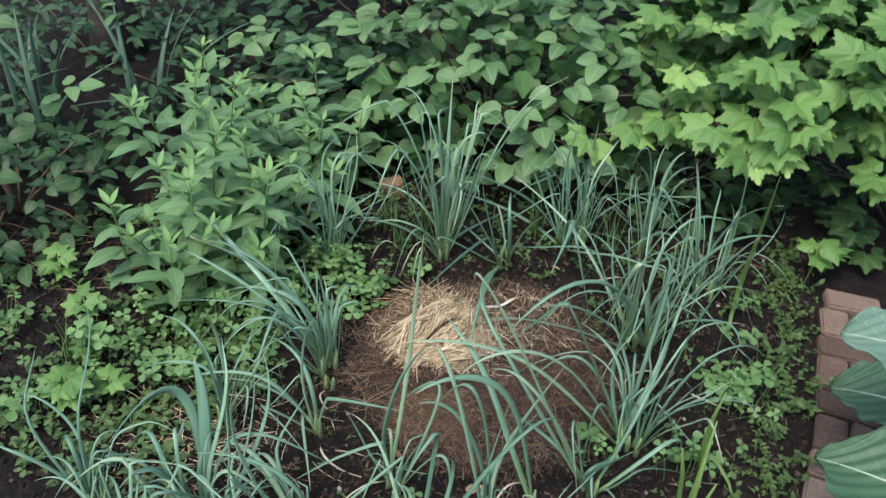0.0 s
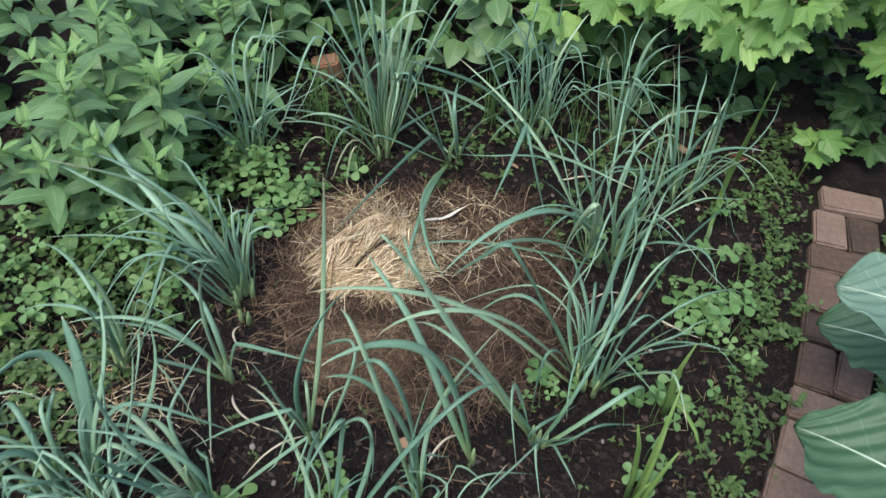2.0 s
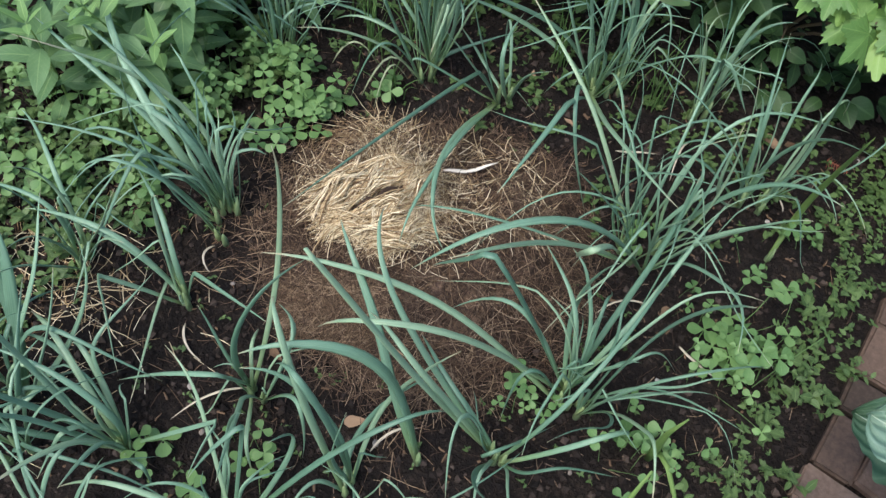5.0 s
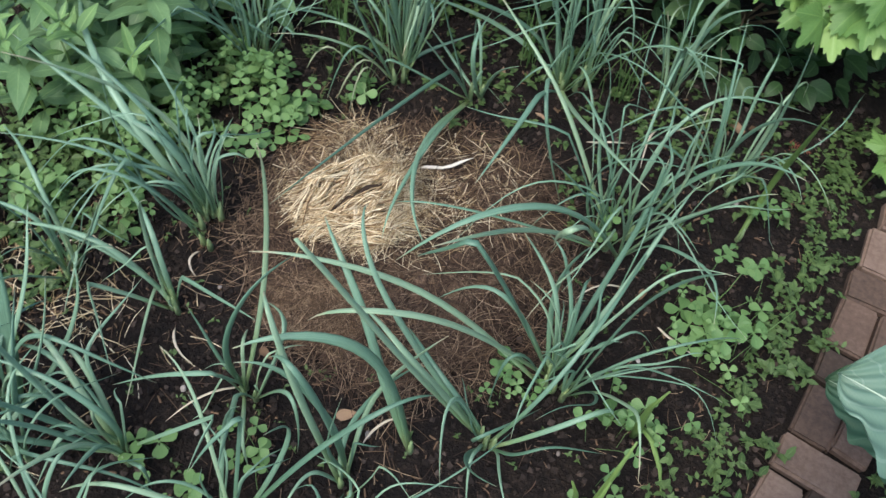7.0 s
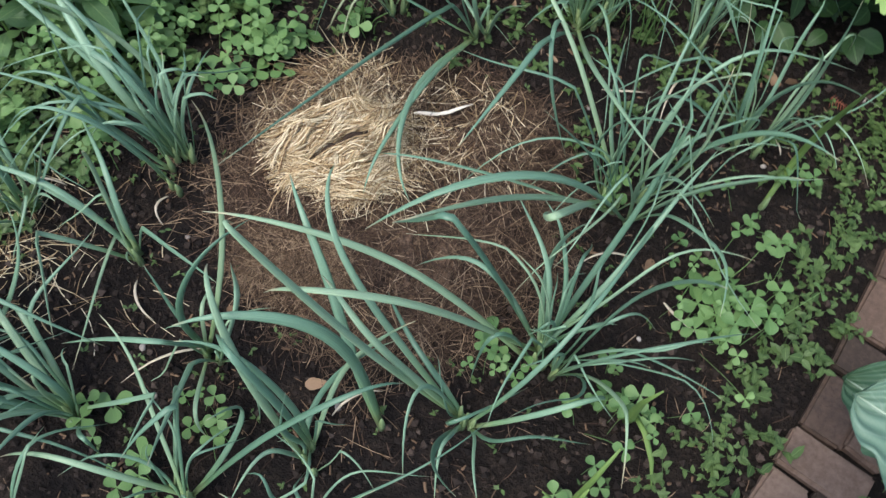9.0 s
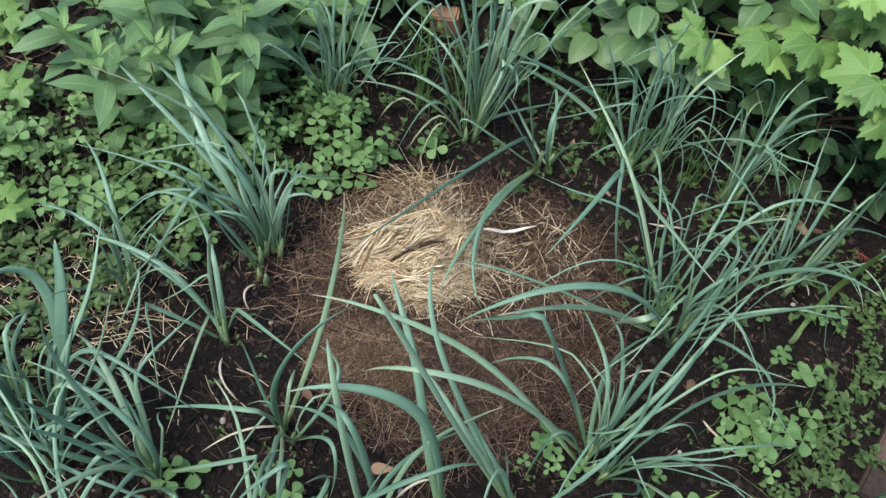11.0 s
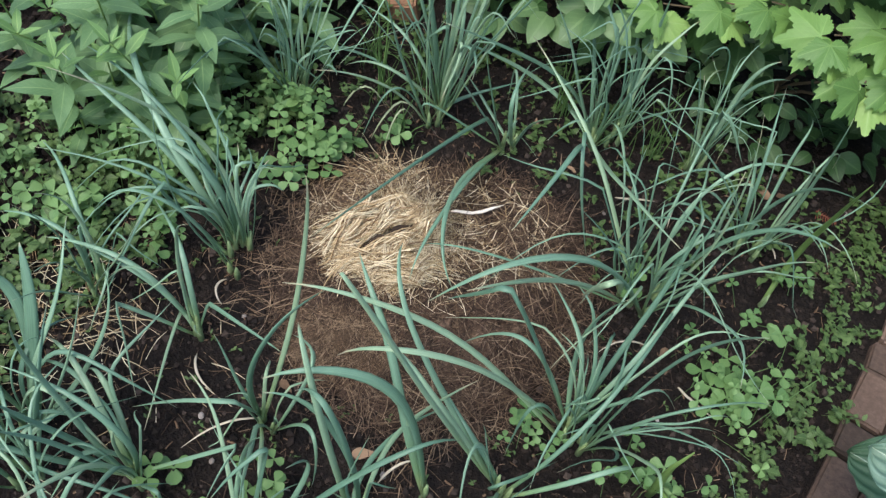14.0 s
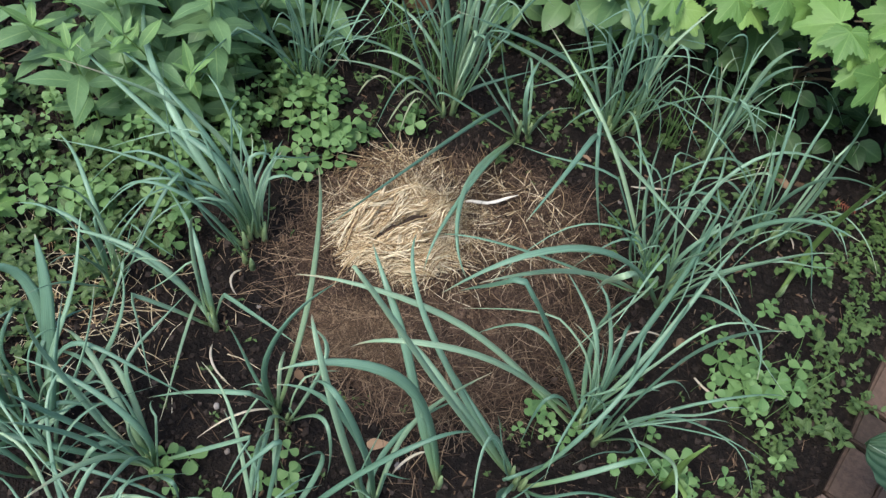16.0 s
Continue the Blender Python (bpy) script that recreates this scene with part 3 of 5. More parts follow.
CLUMP = "blue-green onion clump with long bending leaves in dark soil"
STALKY = "single thick bright green onion stalk leaning over the weeds"
BROAD = "leek-like plant with broad grey-green arching leaves"
SMALL = "small onion plant with a few thin green leaves"
onion_plant(0.54, -0.255, CLUMP, [(-138, 0.356, 0.47, 0.54, 0.38, -7, 21), (-158, 0.367, 0.33, 0.658, 0.39, 1, 21), (-169, 0.182, 0.29, 0.322, 0.14, -3, 16), (-161, 0.27, 0.52, 0.365, 0.34, -7, -19), (154, 0.104, 0.22, 0.269, 0.25, -7, 18), (136, 0.142, 0.19, 0.084, 0.48, 9, 17), (-34, 0.123, 0.44, 0.266, 0.35, 56, 19), (-5, 0.058, 0.45, 0.161, 0.81, -40, 17), (97, 0.206, 0.24, 0.29, 0.49, -1, 18), (86, 0.205, 0.21, 0.461, 0.27, -2, 16), (-137, 0.146, 0.22, 0.185, 0.02, 8, 12), (-30, 0.071, 0.21, 0.147, 0.41, -1, 11)], (22, 0.36, 0.012), 0.04, 6)
onion_plant(0.48, 0.125, CLUMP, [(-112, 0.331, 0.47, 0.601, 0.41, -9, 31), (-116, 0.3, 0.33, 0.574, 0.53, 1, 20), (-143, 0.368, 0.2, 0.526, 0.15, -7, 11), (157, 0.287, 0.28, 0.599, 0.33, -5, 16), (24, 0.113, 0.35, 0.266, 0.56, -35, 18), (-36, 0.156, 0.39, 0.275, 0.63, -2, 24), (158, 0.053, 0.3, 0.063, 0.58, -172, 15), (173, 0.092, 0.24, 0.081, 0.39, -176, 14), (30, 0.094, 0.33, 0.02, 0.7, -1, 15), (140, 0.162, 0.19, 0.189, 0.37, 3, 15), (57, 0.062, 0.21, 0.263, 0.25, -2, 14), (-96, 0.455, 0.68, 0.214, 0.19, -21, 17)], (28, 0.42, 0.0125), 0.04, 6)
onion_plant(0.19, 0.5, CLUMP, [(175, 0.202, 0.07, 0.456, 0.23, 24, 22), (-163, 0.163, 0.18, 0.498, 0.46, 26, 20), (-85, 0.468, 0.47, 0.714, 0.47, -2, -17), (-86, 0.372, 0.37, 0.379, 0.02, 17, 13), (-66, 0.331, 0.25, 0.58, 0.39, 9, 17), (-55, 0.067, 0.14, 0.336, 0.04, -2, 14), (151, 0.086, 0.24, 0.053, 0.47, 2, 16), (134, 0.016, 0.34, 0.279, 0.38, 122, 14), (91, 0.117, 0.26, 0.058, 0.48, 0, 14), (-128, 0.1, 0.13, 0.173, 0.05, -3, 12), (180, 0.034, 0.23, 0.12, 0.35, -175, 13), (-169, 0.13, 0.21, 0.232, 0.41, 3, 17), (149, 0.148, 0.18, 0.213, 0.36, 2, 15)], (26, 0.44, 0.012), 0.04, 6, (90, 170, 0.8))
onion_plant(0.422, 0.575, SMALL, [(-90, 0.173, 0.4, 0.174, 0.26, 35, -13), (-134, 0.036, 0.3, 0.07, 0.42, -129, 13), (78, 0.052, 0.28, 0.084, 0.4, -27, 16), (77, 0.078, 0.24, 0.15, 0.32, -25, 14), (-161, 0.059, 0.4, 0.104, 0.36, 0, 11), (130, 0.031, 0.2, 0.059, 0.05, -38, 12), (153, 0.042, 0.15, 0.086, 0.32, 32, 14)], (13, 0.4, 0.007), 0.025, 3, (90, 150, 0.7))
onion_plant(0.655, 0.43, CLUMP, [(-116, 0.216, 0.22, 0.279, 0.49, -1, 15), (47, 0.044, 0.22, 0.147, 0.64, -143, 15), (65, 0.053, 0.22, 0.038, 0.4, -179, 14), (-158, 0.208, 0.13, 0.262, 0.02, -2, 12), (-125, 0.152, 0.32, 0.147, 0.48, -68, 16), (-99, 0.086, 0.33, 0.278, 0.58, 29, 12), (-137, 0.294, 0.44, 0.44, 0.31, -30, 13), (-169, 0.168, 0.16, 0.256, 0.02, -1, 11), (124, 0.153, 0.11, 0.295, 0.06, -9, 13), (-59, 0.05, 0.2, 0.199, 0.31, 1, 12)], (13, 0.36, 0.011), 0.035, 4)
onion_plant(0.746, 0.307, STALKY, [(93, 0.067, 0.2, 0.264, 0.74, 167, 20)], (0, 0.2, 0.01), 0.008, 1)
onion_plant(-0.01, 0.325, SMALL, [(-112, 0.10, 0.17, 0.825, 0.57, 22, -15), (-86, 0.367, 0.16, 0.54, 0.13, 12, 18), (-87, 0.348, 0.15, 0.556, 0.12, 3, 16), (-45, 0.098, 0.2, 0.217, 0.37, 0, 13), (-76, 0.142, 0.3, 0.054, 0.26, -177, 16), (-117, 0.114, 0.2, 0.23, 0.39, -1, 15), (149, 0.121, 0.03, 0.232, 0.04, 2, 14), (-144, 0.227, 0.15, 0.185, 0.03, 0, 10), (122, 0.111, 0.16, 0.146, 0.02, -1, 10), (-128, 0.079, 0.21, 0.128, 0.4, 1, 14)], (2, 0.16, 0.009), 0.02, 2)
onion_plant(-0.198, 0.285, CLUMP, [(163, 0.07, 0.27, 0.14, 0.56, 10, 24), (-166, 0.146, 0.13, 0.275, 0.07, -2, 14), (118, 0.07, 0.27, 0.16, 0.58, -3, 22), (-126, 0.162, 0.18, 0.344, 0.29, 2, 15), (80, 0.06, 0.25, 0.13, 0.52, -6, 20), (-154, 0.115, 0.21, 0.177, 0.41, 3, 18), (178, 0.247, 0.07, 0.4, 0.15, 26, 13), (37, 0.035, 0.08, 0.214, 0.12, 11, 15), (-168, 0.058, 0.21, 0.059, 0.41, 2, 17), (-119, 0.141, 0.18, 0.233, 0.02, 1, 12), (170, 0.119, 0.18, 0.315, 0.18, 0, 14)], (28, 0.62, 0.015), 0.045, 6, (90, 150, 0.6))
onion_plant(-0.52, 0.1, CLUMP, [(-150, 0.138, 0.19, 0.473, 0.47, 68, 11), (173, 0.128, 0.09, 0.145, 0.29, 28, 15), (-87, 0.045, 0.22, 0.1, 0.42, 3, 14), (63, 0.03, 0.16, 0.221, 0.09, 2, 13), (-160, 0.054, 0.16, 0.074, 0.09, 178, 12), (-106, 0.099, 0.2, 0.188, 0.39, 1, 14), (-125, 0.046, 0.21, 0.073, 0.4, 4, 13)], (22, 0.44, 0.011), 0.04, 4, (110, 130, 0.8))
onion_plant(-0.33, -0.365, CLUMP, [(150, 0.196, 0.19, 0.351, 0.48, 46, 17), (168, 0.257, 0.29, 0.676, 0.19, -17, 26), (-144, 0.126, 0.29, 0.301, 0.1, 33, -14), (-143, 0.112, 0.23, 0.109, 0.61, -10, 10), (167, 0.127, 0.24, 0.345, 0.17, 6, 24), (174, 0.274, 0.24, 0.521, 0.28, 0, 20), (-151, 0.114, 0.18, 0.153, 0.35, 10, 18), (108, 0.111, 0.14, 0.271, 0.08, 5, 12), (78, 0.008, 0.23, 0.03, 0.43, 177, 19), (-133, 0.141, 0.29, 0.293, 0.17, -9, 14), (164, 0.204, 0.29, 0.506, 0.29, 5, 15), (-151, 0.109, 0.25, 0.379, 0.33, 0, 12)], (19, 0.36, 0.012), 0.04, 6, (145, 85, 0.9))
onion_plant(-0.265, -0.556, SMALL, [(-170, 0.167, 0.18, 0.369, 0.12, 0, 18), (-134, 0.155, 0.18, 0.26, 0.24, 65, -15), (-174, 0.043, 0.06, 0.28, 0.13, 106, -15), (52, 0.032, 0.12, 0.229, 0.19, -52, -14), (145, 0.066, 0.19, 0.265, 0.16, 5, 17), (160, 0.056, 0.27, 0.041, 0.48, -175, 12), (-170, 0.12, 0.14, 0.284, 0.13, -3, 15)], (2, 0.2, 0.01), 0.02, 3)
onion_plant(-0.018, -0.632, CLUMP, [(150, 0.024, 0.31, 0.16, 0.39, -69, 18), (100, 0.142, 0.39, 0.137, 0.73, -8, 15), (174, 0.079, 0.11, 0.153, 0.2, -5, 11), (-100, 0.068, 0.26, 0.259, 0.11, -43, -18), (-129, 0.043, 0.14, 0.147, -0.1, 9, -10), (-70, 0.072, 0.17, 0.288, 0.43, 14, -15), (-53, 0.141, 0.16, 0.16, 0.02, -3, 12), (123, 0.043, 0.16, 0.136, 0.03, 5, 11), (13, 0.092, 0.37, 0.128, 0.19, 91, 24), (-9, 0.135, 0.21, 0.167, 0.02, -11, 12)], (3, 0.18, 0.01), 0.02, 3)
onion_plant(0.333, -0.565, BROAD, [(-175, 0.127, 0.39, 0.316, 0.44, 20, 30), (155, 0.191, 0.29, 0.375, 0.38, -5, 25)], (0, 0.3, 0.01), 0.01, 1)
onion_plant(0.462, -0.49, CLUMP, [(173, 0.271, 0.4, 0.413, 0.44, -14, 18), (-156, 0.28, 0.64, 0.352, 0.72, -6, 20), (70, 0.235, 0.28, 0.642, 0.13, 11, 13), (40, 0.207, 0.15, 0.283, 0.02, 7, 16), (-168, 0.173, 0.37, 0.314, 0.34, -14, 20), (157, 0.164, 0.12, 0.305, 0.05, -5, 16), (-143, 0.094, 0.33, 0.17, 0.22, 44, 12), (-93, 0.103, 0.23, 0.189, 0.44, 22, 16), (-119, 0.024, 0.15, 0.159, 0.02, -174, 11)], (4, 0.24, 0.011), 0.03, 4)
onion_plant(0.262, -0.69, CLUMP, [(163, 0.097, 0.33, 0.203, 0.44, 24, 17), (173, 0.126, 0.45, 0.227, 0.51, -14, 20), (99, 0.156, 0.14, 0.215, 0.44, -28, 15), (-175, 0.069, 0.49, 0.181, 0.38, -14, 18), (114, 0.125, 0.08, 0.213, 0.26, -33, 16), (-161, 0.031, 0.26, 0.009, 0.5, -7, 13)], (5, 0.24, 0.012), 0.03, 3)
onion_plant(-0.15, -0.85, CLUMP, [(167, 0.146, 0.19, 0.31, 0.12, 0, 19), (-178, 0.046, 0.21, 0.258, 0.26, 9, 19), (-145, 0.124, 0.21, 0.178, 0.4, 7, 19), (-130, 0.11, 0.2, 0.182, 0.38, 5, 20), (-144, 0.255, 0.14, 0.323, 0.03, -3, 18), (-90, 0.075, 0.21, 0.228, 0.37, 0, 22), (-59, 0.063, 0.21, 0.182, 0.38, 0, 20), (154, 0.116, 0.16, 0.186, 0.15, 7, 18), (170, 0.157, 0.17, 0.329, 0.05, 5, 17), (-166, 0.141, 0.26, 0.132, 0.55, 0, 18), (-24, 0.109, 0.17, 0.107, 0.03, -3, 12), (19, 0.218, 0.33, 0.215, 0.29, -26, -13)], (6, 0.3, 0.014), 0.03, 4, (180, 70, 1))
onion_plant(-0.515, -0.6, SMALL, [(-101, 0.036, 0.22, 0.095, 0.42, 2, 14), (145, 0.136, 0.18, 0.341, 0.14, 8, 15), (12, 0.083, 0.21, 0.169, 0.4, -1, 14), (-61, 0.067, 0.21, 0.177, 0.37, 0, 13), (-63, 0.118, 0.2, 0.244, 0.38, -1, 14), (112, 0.017, 0.25, 0.065, 0.45, 174, 16), (-5, 0.105, 0.2, 0.235, 0.36, -2, 12), (-176, 0.063, 0.19, 0.237, 0.13, 4, 15)], (5, 0.26, 0.011), 0.03, 3)
onion_plant(-0.42, -0.93, BROAD, [(103, 0.146, 0.25, 0.22, 0.37, 8, 46), (120, 0.166, 0.3, 0.143, 0.34, 84, 35), (-136, 0.046, 0.25, 0.134, 0.26, 5, 29), (58, 0.197, 0.2, 0.268, 0.4, 15, 19), (35, 0.128, 0.2, 0.213, 0.4, 30, 21), (-78, 0.196, 0.25, 0.184, 0.34, -34, 25), (6, 0.102, 0.2, 0.16, 0.34, 73, 26)], (12, 0.36, 0.018), 0.03, 3, (110, 120, 0.9))
onion_plant(0.1, -0.88, CLUMP, [(52, 0.256, 0.33, 0.42, 0.32, 0, 17), (126, 0.113, 0.26, 0.241, 0.35, 17, 12), (122, 0.14, 0.14, 0.119, 0.39, -33, 14), (71, 0.164, 0.19, 0.12, 0.35, -6, 15), (-159, 0.138, 0.17, 0.304, 0.07, 2, 16), (76, 0.103, 0.46, 0.01, 0.37, 135, -14)], (9, 0.28, 0.011), 0.03, 3, (90, 150, 0.9))
onion_plant(-0.3, -1.0, CLUMP, [], (14, 0.34, 0.014), 0.03, 3, (120, 120, 1.0))
onion_plant(-0.66, -0.97, CLUMP, [], (14, 0.34, 0.015), 0.03, 3, (90, 140, 1.0))
onion_plant(0.34, -0.8, CLUMP, [], (14, 0.34, 0.01), 0.03, 3)
onion_plant(-0.47, -1.1, CLUMP, [], (18, 0.42, 0.015), 0.03, 3, (80, 100, 0.9))
onion_plant(-0.13, -1.07, CLUMP, [], (10, 0.34, 0.012), 0.03, 3, (100, 110, 0.9))


# ---------------------------------------------------------------- phlox
PH_LEAF = [mesh_of("leaf", *(lambda b: (b[0], b[1], PHLOX, b[2]))(blade(0.118, 0.042, lanceolate, 9, f, d, 0.12))) for f, d in ((0.14, 0.35), (0.08, 0.7), (0.18, 0.15), (0.1, 0.5))]
PH_YOUNG = [mesh_of("leaf", *(lambda b: (b[0], b[1], PHLOX_YOUNG, b[2]))(blade(0.088, 0.030, lanceolate, 6, f, d))) for f, d in ((0.2, 0.25), (0.25, 0.05), (0.15, 0.4))]


def phlox_plant(x, y, h, lean, az, label):
    z = ground_z(x, y)
    ob = thing("phlox_plant", x, y, z, label, "phlox", "phlox along the bed")
    d = Vector((math.cos(az), math.sin(az), 0))

    def at(t):
        return d * (lean * t * t) + Vector((0, 0, h * t))
    v = tube([at(i / 6) - Vector((0, 0, 0.02 if i == 0 else 0)) for i in range(7)], [0.004 - 0.0022 * i / 6 for i in range(7)], 1, 5)
    part("stem", mesh_of("stem", *v[:2], STALK, v[2]), ob)
    pairs = max(5, int(h / 0.055))
    turn = rng.uniform(0, 3.14)
    for i in range(pairs + 1):
        t = 0.16 + 0.84 * i / pairs
        turn += math.pi / 2 + rng.gauss(0, 0.2)
        for s in range(2 if i < pairs else 4):
            a = turn + (math.pi * s if i < pairs else 1.571 * s + rng.uniform(-0.3, 0.3))
            top = i / pairs
            rise = 0.05 + 0.5 * top ** 3 + rng.gauss(0, 0.15) if i < pairs - 1 else rng.uniform(0.35, 1.2)
            young = i >= pairs - 1
            ahead = Vector((math.cos(a), math.sin(a), rise))
            up = Vector((-math.cos(a) * rise, -math.sin(a) * rise, 1))
            sc = (0.7 + 0.5 * math.sin(math.pi * min(1, 0.15 + top * 0.8))) * rng.uniform(0.85, 1.2) * (0.88 if not young else rng.uniform(0.65, 1.0))
            me = rng.choice(PH_YOUNG if young else PH_LEAF)
            part("leaf", me, ob, facing(at(t) + ahead.normalized() * 0.004, ahead, up, rng.gauss(0, 0.15), sc))


PHL = "leafy phlox stem with lance-shaped light green leaves"
prng = random.Random(3)
for i in range(34):
    a, b = (i * 0.618034) % 1, (i + 0.5) / 34
    y = -0.28 + 0.90 * b
    left = -1.06 - 0.40 * (y + 0.16)
    x = left + (-0.66 - left) * a + prng.uniform(-0.04, 0.04)
    phlox_plant(x, y, 0.26 + 0.24 * prng.random(), prng.uniform(0.02, 0.13), prng.uniform(-2.2, -0.4), PHL)
for x, y, h in ((-0.70, 0.36, 0.40), (-0.76, 0.02, 0.36), (-0.84, -0.32, 0.34), (-0.9, -0.12, 0.4), (-0.63, 0.52, 0.36), (-0.60, 0.24, 0.30), (-0.66, -0.16, 0.26)):
    phlox_plant(x, y, h, 0.05, -0.8, PHL)


# ---------------------------------------------------------------- shrubs
LOB = [mesh_of("leaf", *(lambda b: (b[0], b[1], LOBED, b[2]))(lobed_leaf(0.092, s))) for s in (1, 2, 3)]
LOB_Y = [mesh_of("leaf", *(lambda b: (b[0], b[1], LOBED_YOUNG, b[2]))(lobed_leaf(0.088, s))) for s in (4, 5, 6)]
# shaded copies of the lobed and oval leaves, the shade being in their colour
LOB_D = [mesh_of("leaf", *(lambda b: (b[0], b[1], SHADED, b[2]))(lobed_leaf(0.085, s))) for s in (7, 8)]
RND_D = [mesh_of("leaf", *(lambda b: (b[0], b[1], SHADED, b[2]))(blade(0.085, 0.06, ovate, 6, f, d, 0.08, 2))) for f, d in ((0.2, 0.4), (0.12, 0.7))]
RND = [mesh_of("leaf", *(lambda b: (b[0], b[1], ROUND, b[2]))(blade(0.105, 0.072, ovate, 7, f, d, 0.08, 2))) for f, d in ((0.15, 0.5), (0.08, 0.8), (0.22, 0.3), (0.1, 0.15))]


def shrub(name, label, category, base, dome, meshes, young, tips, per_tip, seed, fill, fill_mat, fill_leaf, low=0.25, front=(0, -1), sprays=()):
    """Stems rise from base and end in leaf clusters on a dome (centre x, y, z, radii x, y, z); foliage with shade
    painted into its colour fills the inside.
    """
    r = random.Random(seed)
    bx, by = base
    ob = thing(name, bx, by, ground_z(bx, by), label, category)
    o = Vector((bx, by, ground_z(bx, by)))
    cx, cy, cz, rx, ry, rz = dome
    made = 0
    for i in range(tips):
        u = (i + 0.5) / tips
        a = i * 2.399963 + r.uniform(-0.25, 0.25)
        el = math.asin(min(1.0, max(-1.0, -0.35 + 1.35 * u)))
        sc = r.uniform(0.86, 1.06)
        n = Vector((math.cos(a) * math.cos(el), math.sin(a) * math.cos(el), math.sin(el)))
        if n.y > 0.55 and n.z < 0.6:
            continue
        p = Vector((cx + n.x * rx * sc, cy + n.y * ry * sc, max(low, cz + n.z * rz * sc)))
        mid = o.lerp(p, 0.5) + Vector((0, 0, 0.12))
        stem = [o * (1 - t) ** 2 + mid * 2 * t * (1 - t) + p * t * t - o for t in (0, 0.25, 0.5, 0.75, 1)]
        if i % 3 == 0:
            v = tube(stem, [0.006, 0.005, 0.004, 0.003, 0.002], 1, 5)
            part("branch", mesh_of("branch", *v[:2], TWIG, v[2]), ob)
        fresh = r.random() < 0.3 and n.z > 0.0
        for j in range(per_tip):
            b = a + 2 * math.pi * j / per_tip + r.uniform(-0.4, 0.4)
            tier = j / per_tip
            out = Vector((math.cos(b), math.sin(b), 0)) + n * (0.55 - 0.6 * tier) + Vector((front[0], front[1], 0)) * 0.25
            out.z -= 0.15
            pos = p - o + out.normalized() * (0.02 + 0.035 * tier) - n * 0.05 * tier + Vector((0, 0, -0.02 * tier))
            up = n * 0.6 + Vector((0, -0.2, 0.9)) + Vector((r.gauss(0, 0.35), r.gauss(0, 0.35), 0))
            me = r.choice(young if fresh and tier < 0.75 else meshes)
            part("leaf", me, ob, facing(pos, out, up, r.gauss(0, 0.2), r.uniform(0.6, 1.05) * (0.9 if fresh else 1.0)))
            made += 1
    for sx, sy, sz, count, big, fresh in sprays:
        p = Vector((sx, sy, sz))
        mid = o.lerp(p, 0.5) + Vector((0, 0, 0.12))
        v = tube([o * (1 - t) ** 2 + mid * 2 * t * (1 - t) + p * t * t - o for t in (0, 0.25, 0.5, 0.75, 1)], [0.006, 0.005, 0.004, 0.003, 0.002], 1, 5)
        part("branch", mesh_of("branch", *v[:2], TWIG, v[2]), ob)
        for j in range(count):
            b = -1.57 + 6.283 * j / count + r.uniform(-0.3, 0.3)
            out = Vector((math.cos(b), math.sin(b) - 0.25, -0.25 + r.uniform(-0.2, 0.15)))
            pos = p - o + out.normalized() * 0.03 - Vector((0, 0, 0.025 * (j % 3)))
            up = Vector((r.gauss(0, 0.35), -0.4 + r.gauss(0, 0.3), 0.85))
            part("leaf", r.choice(young if fresh and j % 3 else meshes), ob, facing(pos, out, up, r.gauss(0, 0.2), big * r.uniform(0.8, 1.1)))
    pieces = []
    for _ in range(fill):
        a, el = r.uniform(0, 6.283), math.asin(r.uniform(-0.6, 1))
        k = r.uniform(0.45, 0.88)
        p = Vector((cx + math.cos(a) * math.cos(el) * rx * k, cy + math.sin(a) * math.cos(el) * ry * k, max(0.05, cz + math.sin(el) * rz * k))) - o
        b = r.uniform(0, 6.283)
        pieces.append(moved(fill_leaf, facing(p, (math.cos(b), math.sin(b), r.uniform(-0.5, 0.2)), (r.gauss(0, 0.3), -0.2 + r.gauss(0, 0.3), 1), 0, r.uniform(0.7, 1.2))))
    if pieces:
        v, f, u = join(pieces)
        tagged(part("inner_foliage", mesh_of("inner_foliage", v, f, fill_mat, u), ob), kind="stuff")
    return ob


FILL_L = lobed_leaf(0.075, 9)
FILL_R = blade(0.09, 0.06, ovate, 4, 0.2, 0.4, 0, 1)
FILL_S = blade(0.06, 0.03, ovate, 3, 0.2, 0.4, 0, 1)
LOBL = "shrub with bright yellow-green lobed leaves overhanging the bed"
FRONT = ((0.54, 0.66, 0.50, 4, 1.0, 1), (0.64, 0.74, 0.52, 4, 0.95, 1), (0.65, 0.63, 0.45, 4, 1.0, 1), (0.44, 0.74, 0.45, 3, 0.85, 0), (0.74, 0.68, 0.47, 4, 1.1, 1), (0.38, 0.76, 0.43, 4, 0.9, 0),
         (0.29, 0.72, 0.40, 4, 0.85, 1), (0.16, 0.66, 0.36, 4, 0.8, 1), (0.88, 0.86, 0.46, 4, 1.0, 0), (1.00, 0.95, 0.44, 4, 0.95, 0))
shrub("lobed_shrub", LOBL, "shrub", (0.72, 1.25), (0.72, 1.22, 0.56, 0.52, 0.55, 0.34), LOB, LOB_Y, 64, 5, 11, 420, INNER_SHADE, FILL_L, 0.45, sprays=FRONT)
shrub("lobed_shrub", LOBL, "shrub", (1.50, 1.30), (1.45, 1.25, 0.48, 0.60, 0.62, 0.40), LOB, LOB_Y, 64, 6, 16, 420, INNER_SHADE, FILL_L, 0.30)
